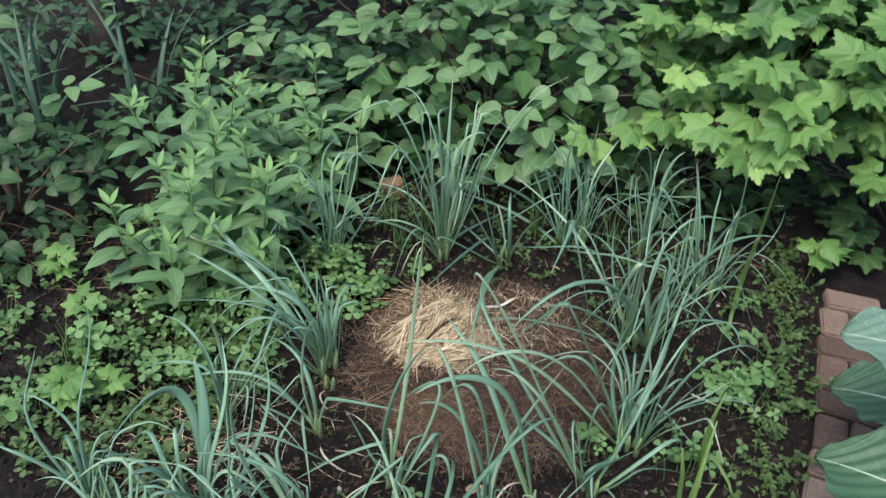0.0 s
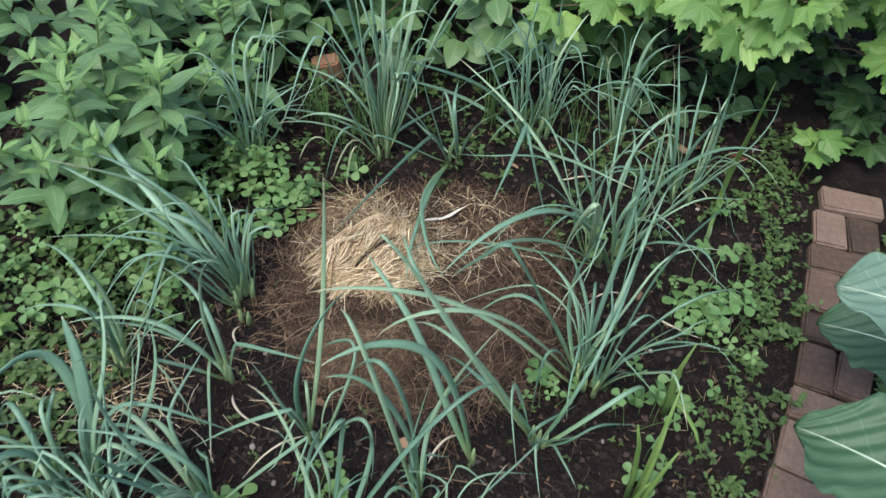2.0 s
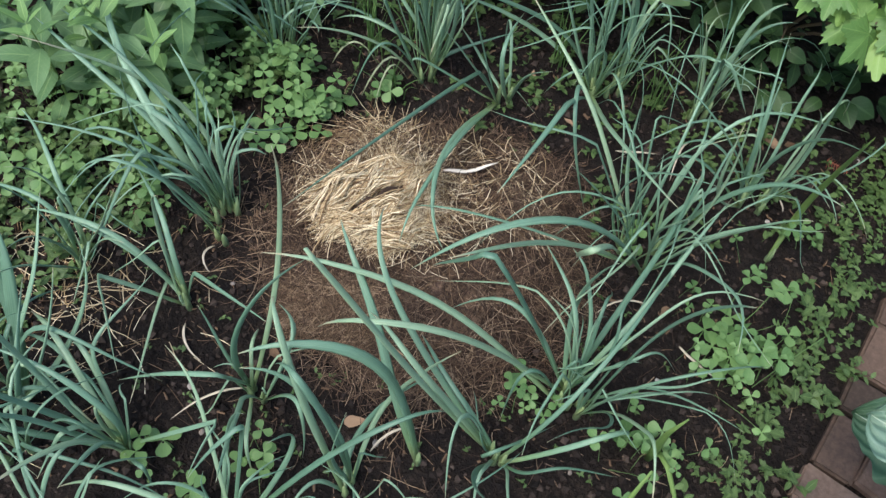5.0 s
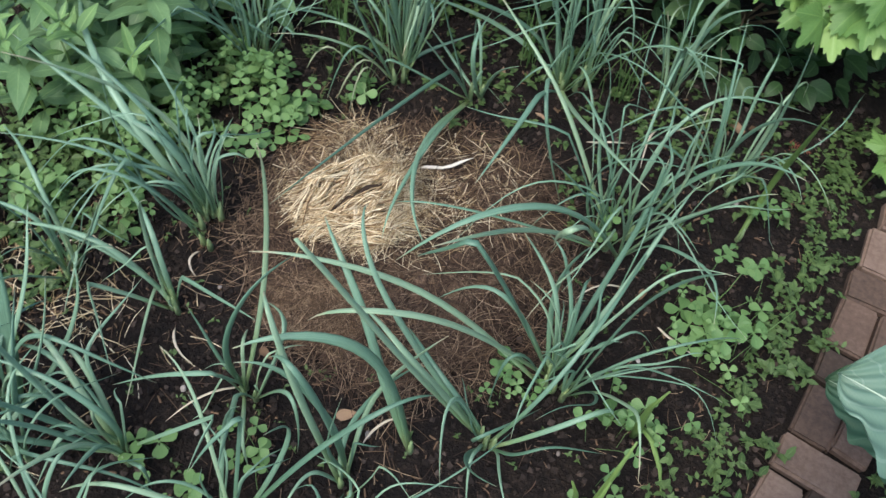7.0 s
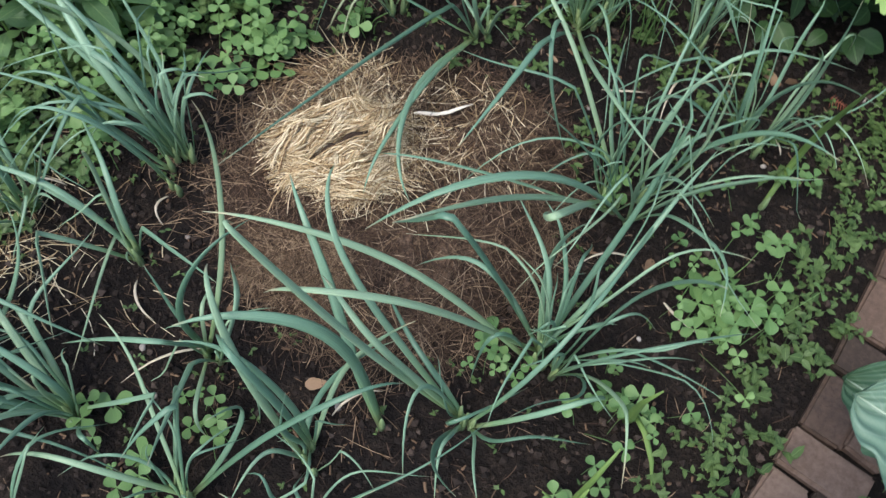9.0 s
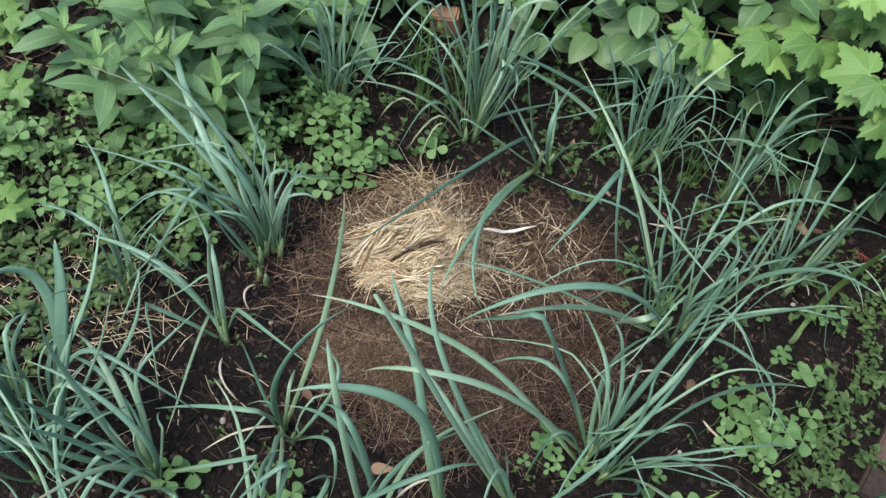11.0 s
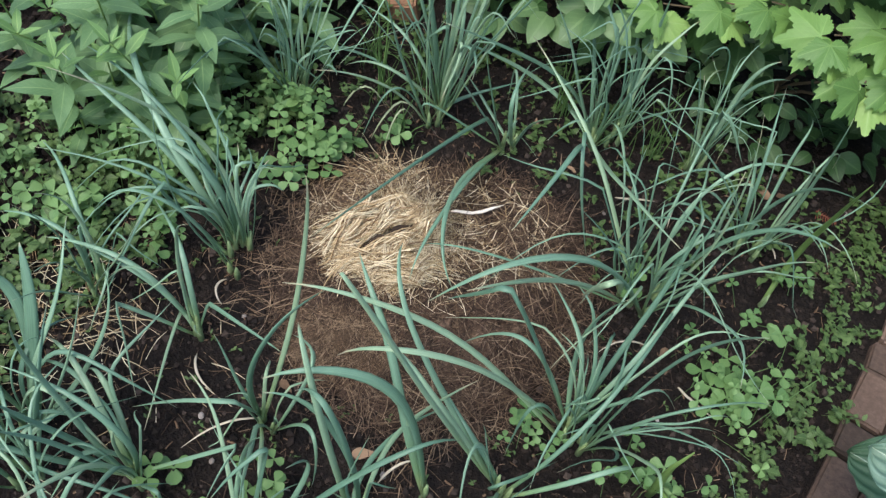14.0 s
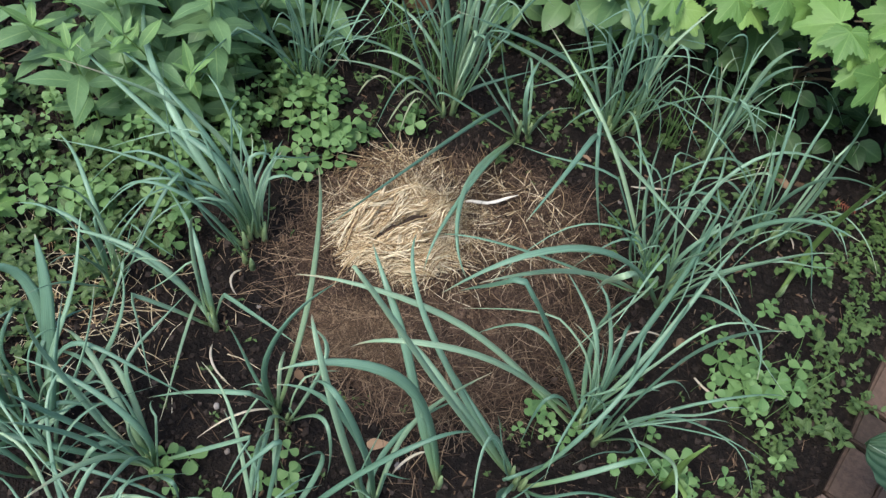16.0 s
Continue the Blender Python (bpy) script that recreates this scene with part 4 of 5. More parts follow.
shrub("lobed_shrub", LOBL, "shrub", (0.75, 2.00), (0.75, 1.90, 0.60, 0.85, 0.55, 0.45), LOB, LOB_Y, 60, 6, 17, 420, INNER_SHADE, FILL_L, 0.40)
shrub("round_leaved_shrub", "shrub with oval mid-green leaves behind the onions", "shrub", (-0.28, 1.05), (-0.22, 1.05, 0.25, 0.66, 0.50, 0.45), RND, RND, 66, 6, 12, 320, INNER_SHADE, FILL_R, 0.12)
shrub("back_shrub", "dense shaded shrub, its inner leaves coloured dark for shade", "shrub", (-1.0, 1.7), (-0.9, 1.7, 0.2, 1.3, 0.7, 0.55), RND, RND, 30, 5, 13, 900, SHADELEAF, FILL_R, 0.1)
shrub("low_shrub", "low shaded undergrowth with oval leaves, the inner ones coloured dark for shade", "shrub", (-0.85, 1.05), (-0.85, 1.0, 0.05, 0.55, 0.42, 0.36), RND, RND, 22, 5, 18, 420, SHADELEAF, FILL_R, 0.08)
shrub("side_shrub", "low shaded foliage with small leaves coloured dark for shade", "shrub", (-2.0, 0.9), (-1.9, 0.75, 0.1, 0.7, 0.9, 0.35), RND, RND, 14, 4, 14, 900, SHADELEAF, FILL_S, 0.08)
shrub("shade_shrub", "low shrub under the branches, lobed leaves coloured dark for the shade", "shrub", (1.25, 1.15), (1.22, 1.10, 0.06, 0.48, 0.30, 0.24), LOB_D, LOB_D, 16, 3, 19, 60, SHADELEAF, FILL_L, 0.06)
shrub("shade_shrub", "low shrub under the branches, oval leaves coloured dark for the shade", "shrub", (0.48, 0.98), (0.48, 0.95, 0.06, 0.36, 0.24, 0.24), RND_D, RND_D, 24, 4, 20, 120, SHADELEAF, FILL_S, 0.06)
shrub("side_shrub", "low oval-leaved plants beside the phlox, coloured dark for the shade", "shrub", (-1.62, -0.08), (-1.62, -0.06, 0.04, 0.34, 0.42, 0.26), RND_D, RND_D, 34, 4, 21, 200, SHADELEAF, FILL_S, 0.06)
shrub("rear_shrub", "dense shaded shrub behind the bed", "shrub", (1.0, 2.5), (0.8, 2.4, 0.3, 2.0, 0.7, 0.7), LOB, LOB, 24, 5, 15, 500, SHADELEAF, FILL_L, 0.1)

# ---------------------------------------------------------------- clover and weeds
def clover_piece(size, seed):
    r = random.Random(seed)
    h = r.uniform(0.05, 0.10)
    lean = r.uniform(0.0, 0.03)
    stalk = tube([(0, 0, 0), (lean * 0.4, 0, h * 0.6), (lean, 0, h)], [0.0011, 0.0010, 0.0009], 1, 4, cap=False)
    pieces = [stalk]
    for k in range(3):
        a = 2.094 * k + r.uniform(-0.15, 0.15)
        pieces.append(moved(blade(size, size * 0.82, obovate, 5, 0.22, 0.25, 0, 1), facing((lean, 0, h), (math.cos(a), math.sin(a), r.uniform(0.0, 0.25)), (0, 0, 1))))
    return join(pieces)


CLV = [mesh_of("leaf", *(lambda b: (b[0], b[1], CLOVER, b[2]))(clover_piece(s, i))) for i, s in enumerate((0.027, 0.032, 0.024, 0.034, 0.021))]


def clover_plant(x, y, leaves, reach, tall, r):
    ob = thing("clover_plant", x, y, ground_z(x, y), "low clover plant with rounded three-part leaves", "clover", "clover among the onions")
    for i in range(leaves):
        a = 2 * math.pi * (i + r.random()) / leaves
        d = reach * math.sqrt(r.random())
        m = pose(math.cos(a) * d, math.sin(a) * d, ground_z(x + math.cos(a) * d, y + math.sin(a) * d) - ground_z(x, y), r.gauss(0, 14), r.gauss(0, 14), r.uniform(0, 360))
        sc = r.uniform(0.5, 1.2)
        part("leaf", r.choice(CLV), ob, m @ Matrix.Diagonal((sc, sc, tall * r.uniform(0.35, 1.4), 1)))


crng = random.Random(21)


def clover_patch(cx, cy, rx, ry, n, lv, tall):
    for _ in range(n):
        clover_plant(cx + crng.uniform(-rx, rx), cy + crng.uniform(-ry, ry), lv, 0.045, tall, crng)


# beside the onions and the brick edging
for row in (
        (0.77, -0.04, 0.01, 0.01, 1, 8, 1.8), (0.82, -0.03, 0.01, 0.01, 1, 6, 1.6), (0.72, -0.04, 0.01, 0.01, 1, 6, 1.4), (0.745, 0.045, 0.01, 0.01, 1, 7, 1.3),
        (0.825, 0.02, 0.01, 0.01, 1, 6, 1.5), (0.82, 0.10, 0.01, 0.01, 1, 4, 1.3), (0.735, 0.24, 0.01, 0.01, 1, 6, 1.4), (0.645, -0.325, 0.01, 0.01, 1, 6, 1.2),
        (0.71, -0.30, 0.01, 0.01, 1, 6, 1.2), (0.765, -0.265, 0.01, 0.01, 1, 4, 1.0), (0.64, 0.06, 0.01, 0.01, 1, 4, 1.0), (0.675, -0.225, 0.01, 0.01, 1, 5, 1.1)):
    clover_patch(*row)
# among the front onions
for row in (
        (0.46, -0.33, 0.04, 0.04, 2, 5, 0.8), (0.70, -0.47, 0.02, 0.02, 1, 4, 1.0), (0.62, -0.66, 0.05, 0.04, 2, 4, 0.9), (0.15, -0.95, 0.15, 0.05, 3, 5, 0.9)):
    clover_patch(*row)
# under the phlox and round the bed
for row in (
        (-0.47, 0.02, 0.07, 0.08, 6, 8, 1.2), (-0.34, 0.03, 0.04, 0.04, 3, 6, 0.9), (-0.37, -0.10, 0.03, 0.05, 2, 7, 0.8), (-0.62, -0.32, 0.16, 0.20, 10, 8, 1.3), (-0.86, -0.50, 0.2, 0.2, 10, 8, 1.3), (-0.62, -0.02, 0.08, 0.1, 3, 7, 1.3),
        (-0.09, -0.84, 0.02, 0.03, 1, 4, 0.7), (0.12, -0.80, 0.10, 0.06, 2, 4, 0.8), (0.42, 0.14, 0.03, 0.04, 1, 4, 0.8), (-1.2, -0.7, 0.3, 0.25, 8, 6, 1.0),
        (-0.27, 0.15, 0.03, 0.04, 1, 5, 0.7), (0.80, 0.33, 0.05, 0.1, 1, 5, 0.8)):
    clover_patch(*row)


def weeds(name, label, count, place, size, mat, seed, tall=0.03, each=7):
    """Low spreading weeds with small oval leaves."""
    r = random.Random(seed)
    leaf = blade(1.0, 0.55, ovate, 3, 0.2, 0.3, 0, 1)
    pieces = []
    for _ in range(count):
        x, y = place(r)
        z = ground_z(x, y)
        a0, ln = r.uniform(0, 6.283), r.uniform(0.4, 1.2) * tall * 1.8
        rise = r.uniform(0.3, 1.5)
        d = Vector((math.cos(a0), math.sin(a0), rise)).normalized()
        pieces.append(tube([Vector((x, y, z)), Vector((x, y, z)) + d * ln], [0.0008, 0.0006], 1, 3, cap=False))
        for k in range(each):
            t = (k + 1) / each
            a = a0 + 1.57 * k + r.gauss(0, 0.4)
            p = Vector((x, y, z)) + d * ln * t
            s = r.uniform(*size)
            pieces.append(moved(leaf, facing(p, (math.cos(a), math.sin(a), r.uniform(0.0, 0.6)), (0, 0, 1), r.gauss(0, 0.2), s)))
    v, f, u = join(pieces)
    tagged(new(name, mesh_of(name, v, f, mat, u)), label, "weeds", kind="stuff")


def strip(r):
    while True:
        y = r.uniform(-0.75, 0.80)
        x = 0.92 + 0.10 * (y < 0.2) * min(0, y) + r.gauss(0, 0.038)
        if noise.noise((x * 12, y * 12, 8.0)) > -0.05 - 0.25 * (r.random() < 0.25):
            return x, y


def left_patch(r):
    return -0.50 - abs(r.gauss(0, 0.42)), r.uniform(-0.95, 0.15)


def beyond(r):
    y = r.uniform(-1.1, 0.5)
    edge = 1.215 if y > 0 else 1.215 - 0.115 * y * y + 0.07 * y
    return edge + abs(r.gauss(0, 0.22)), y


def sprinkle(r):
    while True:
        x, y = r.uniform(-0.6, 0.95), r.uniform(-0.95, 0.62)
        if heap(x, y) < 0.004:
            return x, y


weeds("edge_weeds", "low chickweed carpet along the brick edging", 230, strip, (0.007, 0.021), WEED, 41, 0.035)
weeds("edge_herbs", "larger oval-leaved weeds among the chickweed", 46, strip, (0.018, 0.034), WEED, 46, 0.05, 6)
weeds("bed_weeds", "patchy low weeds covering the soil", 620, left_patch, (0.014, 0.032), WEED, 42, 0.045)
weeds("seedlings", "tiny weed seedlings scattered on bare soil", 260, sprinkle, (0.006, 0.014), WEED, 43, 0.015, 4)
weeds("back_weeds", "small weeds under the shrubs", 260, lambda r: (r.uniform(-0.6, 0.9), 0.62 - 0.35 * abs(r.gauss(0, 0.6)) * (1 if r.random() < 0.6 else -1)), (0.012, 0.026), WEED, 44, 0.04)
weeds("outer_weeds", "dark low weeds beyond the brick edging", 560, beyond, (0.012, 0.03), WEED, 45, 0.04)

# ---------------------------------------------------------------- brick edging
def brick_mesh(lx, ly, lz, seed):
    r = random.Random(seed)
    bm = bmesh.new()
    bmesh.ops.create_cube(bm, size=1)
    bmesh.ops.scale(bm, vec=(lx, ly, lz), verts=bm.verts)
    bmesh.ops.bevel(bm, geom=bm.edges[:], offset=0.006, segments=2, affect="EDGES")
    for v in bm.verts:
        v.co += Vector((r.gauss(0, 0.0012), r.gauss(0, 0.0012), r.gauss(0, 0.0008)))
    me = bpy.data.meshes.new("brick")
    bm.to_mesh(me)
    bm.free()
    me.materials.append(BRICK)
    return me


def edging():
    ob = new("brick_edging")
    ob.location = (1.09, 0, 0)
    tagged(ob, "edging of worn reddish-brown bricks between bed and path", "brick edging", kind="structure")
    half = [brick_mesh(0.088, 0.136, 0.06, s) for s in (1, 2, 3)]
    cross = [brick_mesh(0.178, 0.088, 0.06, s) for s in (4, 5, 6)]
    r = random.Random(5)
    y = 0.632
    while y > -2.2:
        for kind in ("cross", "pair"):
            ln = 0.088 if kind == "cross" else 0.136
            yc = y - ln / 2
            xl = 1.012 if yc > 0 else 1.012 - 0.115 * yc * yc - 0.07 * -yc
            if yc > 0.4:
                xl += (yc - 0.4) * 0.10
            turn = -(0.10 * (1 if yc > 0.4 else 0)) + (0.07 - 0.23 * yc if yc < 0 else 0)
            if kind == "cross":
                part("brick", r.choice(cross), ob, pose(xl + 0.089 - 1.09, yc, -0.018 + r.uniform(-0.004, 0.004), r.gauss(0, 1), r.gauss(0, 1), math.degrees(-turn) + r.gauss(0, 2)))
            else:
                for s in range(2):
                    part("brick", r.choice(half), ob, pose(xl + 0.046 + 0.092 * s - 1.09, yc + r.gauss(0, 0.004), -0.018 + r.uniform(-0.005, 0.005), r.gauss(0, 1), r.gauss(0, 1), math.degrees(-turn) + r.gauss(0, 2)))
            y -= ln + 0.011


edging()


# ---------------------------------------------------------------- kale
def broad(t):
    return max(0.02, (1 - abs(2 * t - 1) ** 2.2) ** 0.62 * (1.06 - 0.16 * t))


def kale_leaf(length, width, seed):
    r = random.Random(seed)
    rows, cols = 54, 18
    verts, uvs, faces = [], [], []
    ph = [r.uniform(0, 6.28) for _ in range(4)]
    for i in range(rows + 1):
        t = i / rows
        w = width * 0.5 * broad(t)
        for j in range(2 * cols + 1):
            s = j / cols - 1
            e = abs(s) ** 2
            lob = 1 + (0.11 * math.sin(11 * t + ph[0] + (2.2 if s > 0 else 0)) + 0.10 * math.sin(24 * t + ph[1] + (1.5 if s > 0 else 0)) + 0.04 * math.sin(52 * t + ph[3])) * e
            wav = 0.05 * width * e * math.sin(9 * t + ph[2] + (2 if s > 0 else 0)) + 0.10 * width * abs(s) ** 1.5
            drop = -0.30 * length * max(0, t - 0.25) ** 2
            verts.append((s * w * lob, length * t, wav + drop + 0.0012 * abs(s) ** 0.5 * (abs(math.sin(math.pi * (6 * t - 2.0 * abs(s)))) ** 0.6 - 0.6) + 0.004 * math.sin(41 * t + 17 * s)))
            uvs.append((0.5 + 0.5 * s, t))
    c = 2 * cols + 1
    for i in range(rows):
        for j in range(2 * cols):
            a = i * c + j
            faces.append((a, a + 1, a + c + 1, a + c))
    rib = [(0, length * t, -0.30 * length * max(0, t - 0.25) ** 2 + 0.0035) for t in (k / 12 for k in range(13))]
    pieces = [tube(rib, [0.0045 * (1 - 0.85 * k / 12) for k in range(13)], 0.7, 6)]
    return (verts, faces, uvs), join(pieces)


def kale():
    bx, by = 1.42, -0.52
    ob = thing("kale_plant", bx, by, ground_z(bx, by), "kale plant with broad waxy grey-green leaves and pale ribs", "kale")
    v = tube([(0, 0, -0.03), (-0.01, 0.01, 0.25), (-0.02, 0.0, 0.52)], [0.016, 0.014, 0.012], 1, 8)
    part("stem", mesh_of("stem", *v[:2], KALE_RIB, v[2]), ob)
    # height on the stem, foot of the leaf, its tip, width
    for i, (sz, foot, tip, wd) in enumerate((
            (0.52, (1.20, -0.33, 0.585), (0.897, -0.285, 0.565), 0.25),
            (0.16, (1.30, -0.15, 0.28), (0.985, -0.075, 0.205), 0.23),
            (0.28, (1.23, -0.57, 0.40), (0.915, -0.455, 0.335), 0.26),
            (0.50, (1.55, -0.36, 0.60), (1.76, -0.08, 0.66), 0.26),
            (0.50, (1.55, -0.66, 0.60), (1.78, -0.92, 0.66), 0.26))):
        foot, tip = Vector(foot) - ob.location, Vector(tip) - ob.location
        ln = (tip - foot).length
        way = (tip + Vector((0, 0, 0.17 * ln)) - foot).normalized()
        up, st = (0.0, -0.12, 1), Vector((-0.01, 0.0, sz))
        body, rib = kale_leaf(ln, wd, 60 + i)
        lf = part("leaf", mesh_of("leaf", body[0], body[1], KALE if i != 1 and i != 2 else KALE_GREEN_SHADED, body[2]), ob, facing(foot, way, up))
        part("midrib", mesh_of("midrib", rib[0], rib[1], KALE_RIB, rib[2]), lf, label="pale raised midrib")
        v = tube([st, st.lerp(foot, 0.5) + Vector((0, 0, 0.03)), foot, foot + way * 0.02], [0.008, 0.007, 0.006, 0.005], 0.8, 6)
        part("leaf_stalk", mesh_of("leaf_stalk", *v[:2], KALE_RIB, v[2]), ob)


kale()


# ---------------------------------------------------------------- smaller plants
def lobed_seedling(x, y, leaves, size, h, label, r):
    ob = thing("lobed_seedling", x, y, ground_z(x, y), label, "seedling")
    v = tube([(0, 0, -0.01), (0.004, 0.0, h * 0.5), (0.0, 0.004, h)], [0.003, 0.0025, 0.002], 1, 5)
    part("stem", mesh_of("stem", *v[:2], STALK, v[2]), ob)
    for i in range(leaves):
        a = 2.4 * i + r.uniform(-0.3, 0.3)
        t = 1 - 0.5 * i / leaves
        out = Vector((math.cos(a), math.sin(a), 0.15))
        part("leaf", r.choice(LOB), ob, facing(Vector((0, 0, h * t)) + out * 0.022, out, (0.0, -0.15, 1), r.gauss(0, 0.2), size / 0.1 * r.uniform(0.75, 1.1)))


srng = random.Random(17)
SEED = "small yellow-green lobed seedling at the edge of the bed"
for x, y, n, s, h in ((0.965, 0.645, 4, 0.072, 0.17), (1.03, 0.74, 5, 0.06, 0.11), (-0.93, -0.72, 7, 0.07, 0.10), (-0.84, -0.66, 5, 0.055, 0.08), (-1.10, -0.42, 6, 0.05, 0.09), (-0.70, -0.10, 5, 0.05, 0.08), (-1.28, -0.30, 6, 0.06, 0.10), (-0.98, -0.55, 5, 0.05, 0.07)):
    lobed_seedling(x, y, n, s, h, SEED, srng)


def grass_tuft(x, y, count, tall, reach, label):
    r = random.Random(int(1000 * (x + 3) + 100 * y))
    ob = thing("grass_tuft", x, y, ground_z(x, y), label, "grass")
    for i in range(count):
        a, l = r.uniform(0, 6.283), tall * r.uniform(0.5, 1.1)
        o = reach * r.uniform(0.2, 1.0)
        fx, fy = r.gauss(0, 0.018), r.gauss(0, 0.018)
        pts = [Vector((fx + math.cos(a) * o * t * t, fy + math.sin(a) * o * t * t, l * (t - 0.28 * t * t * o / max(reach, 0.01)))) for t in (0, 0.25, 0.5, 0.75, 1)]
        v = tube(pts, [0.0022, 0.0024, 0.002, 0.0014, 0.0003], 0.3, 4, (-math.sin(a), math.cos(a), 0), cap=False)
        part("blade", mesh_of("blade", *v[:2], GRASS, v[2]), ob)


TUFT = "tuft of thin green grass between the onions"
for x, y, n, h, rc in ((-0.36, 0.25, 16, 0.22, 0.12), (-0.46, 0.34, 18, 0.26, 0.14), (-0.30, 0.36, 14, 0.28, 0.12), (-0.24, 0.17, 8, 0.16, 0.08), (-0.72, -0.24, 10, 0.14, 0.08), (0.05, 0.52, 14, 0.26, 0.12), (0.30, 0.56, 12, 0.28, 0.10), (-1.02, -0.60, 10, 0.16, 0.1)):
    grass_tuft(x, y, n, h, rc, TUFT)


def sword_plant(x, y, n, tall, label):
    r = random.Random(n * 7 + int(100 * x))
    ob = thing("iris_plant", x, y, ground_z(x, y), label, "iris")
    for i in range(n):
        a = r.uniform(0, 6.283)
        o, l = tall * r.uniform(0.1, 0.8), tall * r.uniform(0.7, 1.1)
        f = Vector((r.gauss(0, 0.05), r.gauss(0, 0.05), 0))
        pts = [f + Vector((math.cos(a) * o * t ** 2, math.sin(a) * o * t ** 2, l * (t - 0.35 * (o / tall) * t * t))) for t in (k / 8 for k in range(9))]
        v = tube(pts, [0.013 * (1 - (k / 8) ** 3 * 0.95) for k in range(9)], 0.18, 6, (-math.sin(a), math.cos(a), 0.2))
        part("leaf", mesh_of("leaf", *v[:2], IRIS, v[2]), ob)


sword_plant(-1.85, 0.35, 14, 0.55, "clump of grey-green sword-shaped iris leaves")
sword_plant(-2.05, 0.05, 12, 0.50, "clump of grey-green sword-shaped iris leaves")
sword_plant(-1.55, 0.62, 7, 0.55, "clump of grey-green sword-shaped iris leaves")


def trunk():
    x, y = -2.02, 1.05
    ob = thing("tree_trunk", x, y, ground_z(x, y), "dark weathered tree trunk behind the flower bed", "tree")
    pts = [(0.01 * math.sin(i), 0.01 * math.cos(2 * i), -0.05 + 0.22 * i) for i in range(9)]
    v = tube(pts, [0.13, 0.10, 0.09, 0.086, 0.083, 0.08, 0.078, 0.076, 0.074], 1, 18)
    vs = [Vector(p) * 1.0 + Vector((noise.noise((p[0] * 30, p[1] * 30, p[2] * 4)) * 0.012, noise.noise((p[0] * 30 + 9, p[1] * 30, p[2] * 4)) * 0.012, 0)) for p in v[0]]
    part("trunk", mesh_of("trunk", vs, v[1], BARK, v[2]), ob)


trunk()


def cut_stalk():
    x, y = 0.69, -0.54
    ob = thing("cut_onion", x, y, ground_z(x, y), "cut onion with bright green upright shoots", "onion")
    for dx, dy, tx, ty, h in ((0.0, 0.004, 0.0, 0.075, 0.40), (-0.012, 0.004, -0.055, -0.05, 0.42), (0.006, -0.004, -0.01, 0.02, 0.34), (-0.004, -0.01, 0.01, -0.02, 0.20), (0.01, -0.008, 0.03, 0.03, 0.26)):
        pts = [(dx, dy, -0.01), (dx + tx * 0.25, dy + ty * 0.2, h * 0.4), (dx + tx * 0.6, dy + ty * 0.55, h * 0.75), (dx + tx, dy + ty, h)]
        v = tube(pts, [0.0065, 0.0065, 0.005, 0.002], 0.6, 7)
        part("shoot", mesh_of("shoot", *v[:2], STALK, v[2]), ob)
    x, y = 0.72, -0.285
    ob = thing("onion_stalk", x, y, ground_z(x, y), "tall bright green onion stalk rising from the clover", "onion")
    v = tube([(0, 0, -0.01), (-0.004, -0.012, 0.07), (-0.014, -0.03, 0.16), (-0.02, -0.045, 0.26), (-0.014, -0.05, 0.36)], [0.007, 0.0095, 0.0085, 0.005, 0.0015], 0.7, 8)
    part("stalk", mesh_of("stalk", *v[:2], STALK, v[2]), ob)
    v = tube([(0, -0.003, 0.07), (0.03, -0.03, 0.09), (0.07, -0.06, 0.06), (0.10, -0.09, 0.015)], [0.005, 0.006, 0.005, 0.001], 0.4, 6, (1, 1, 0))
    part("leaf", mesh_of("leaf", *v[:2], STALK, v[2]), ob, label="short bent yellow-green leaf")


cut_stalk()


# ---------------------------------------------------------------- litter and oddments
def litter(name, label, count, place, mat, seed, length=(0.02, 0.10), width=(0.0008, 0.0018)):
    r = random.Random(seed)
    pieces = []
    for _ in range(count):
        x, y = place(r)
        a, ln = r.uniform(0, 6.283), r.uniform(*length)
        w, bend = r.uniform(*width), r.uniform(-0.35, 0.35)
        pts = []
        for i in range(4):
            s = i / 3 - 0.5
            px, py = x + math.cos(a + bend * s) * ln * s, y + math.sin(a + bend * s) * ln * s
            pts.append(Vector((px, py, z_over(px, py) + 0.003 + 0.004 * r.random())))
        pieces.append(tube(pts, [w, w, w, w * 0.6], 0.5, 4, cap=False))
    v, f, u = join(pieces)
    tagged(new(name, mesh_of(name, v, f, mat, u)), label, "litter", kind="stuff")


litter("straw_litter", "bits of dry straw lying on the soil", 300, lambda r: (-0.57 + r.gauss(0, 0.14), -0.70 + r.gauss(0, 0.11)), STRAW, 51, (0.03, 0.13), (0.0005, 0.0011))
litter("hay_litter", "scattered bits of old hay on dark soil", 1700, lambda r: (0.0 + r.gauss(0, 0.42), -0.2 + r.gauss(0, 0.36)), HAY, 52, (0.01, 0.06), (0.0004, 0.0012))
litter("root_litter", "tangled dry roots and hay beside the heap", 330, lambda r: (-0.25 + r.gauss(0, 0.09), -0.22 + r.gauss(0, 0.16)), MATTED, 56, (0.03, 0.13), (0.0004, 0.0010))
litter("bed_straw", "short pale straw bits scattered over the bed", 260, lambda r: (r.uniform(-0.7, 0.85), r.uniform(-0.95, 0.6)), MATTED, 57, (0.006, 0.035), (0.0003, 0.0009))
litter("bark_bits", "small brown bark and leaf scraps on the soil", 700, lambda r: (r.uniform(-0.75, 0.9), r.uniform(-1.0, 0.65)), DEAD, 58, (0.005, 0.022), (0.0012, 0.0035))
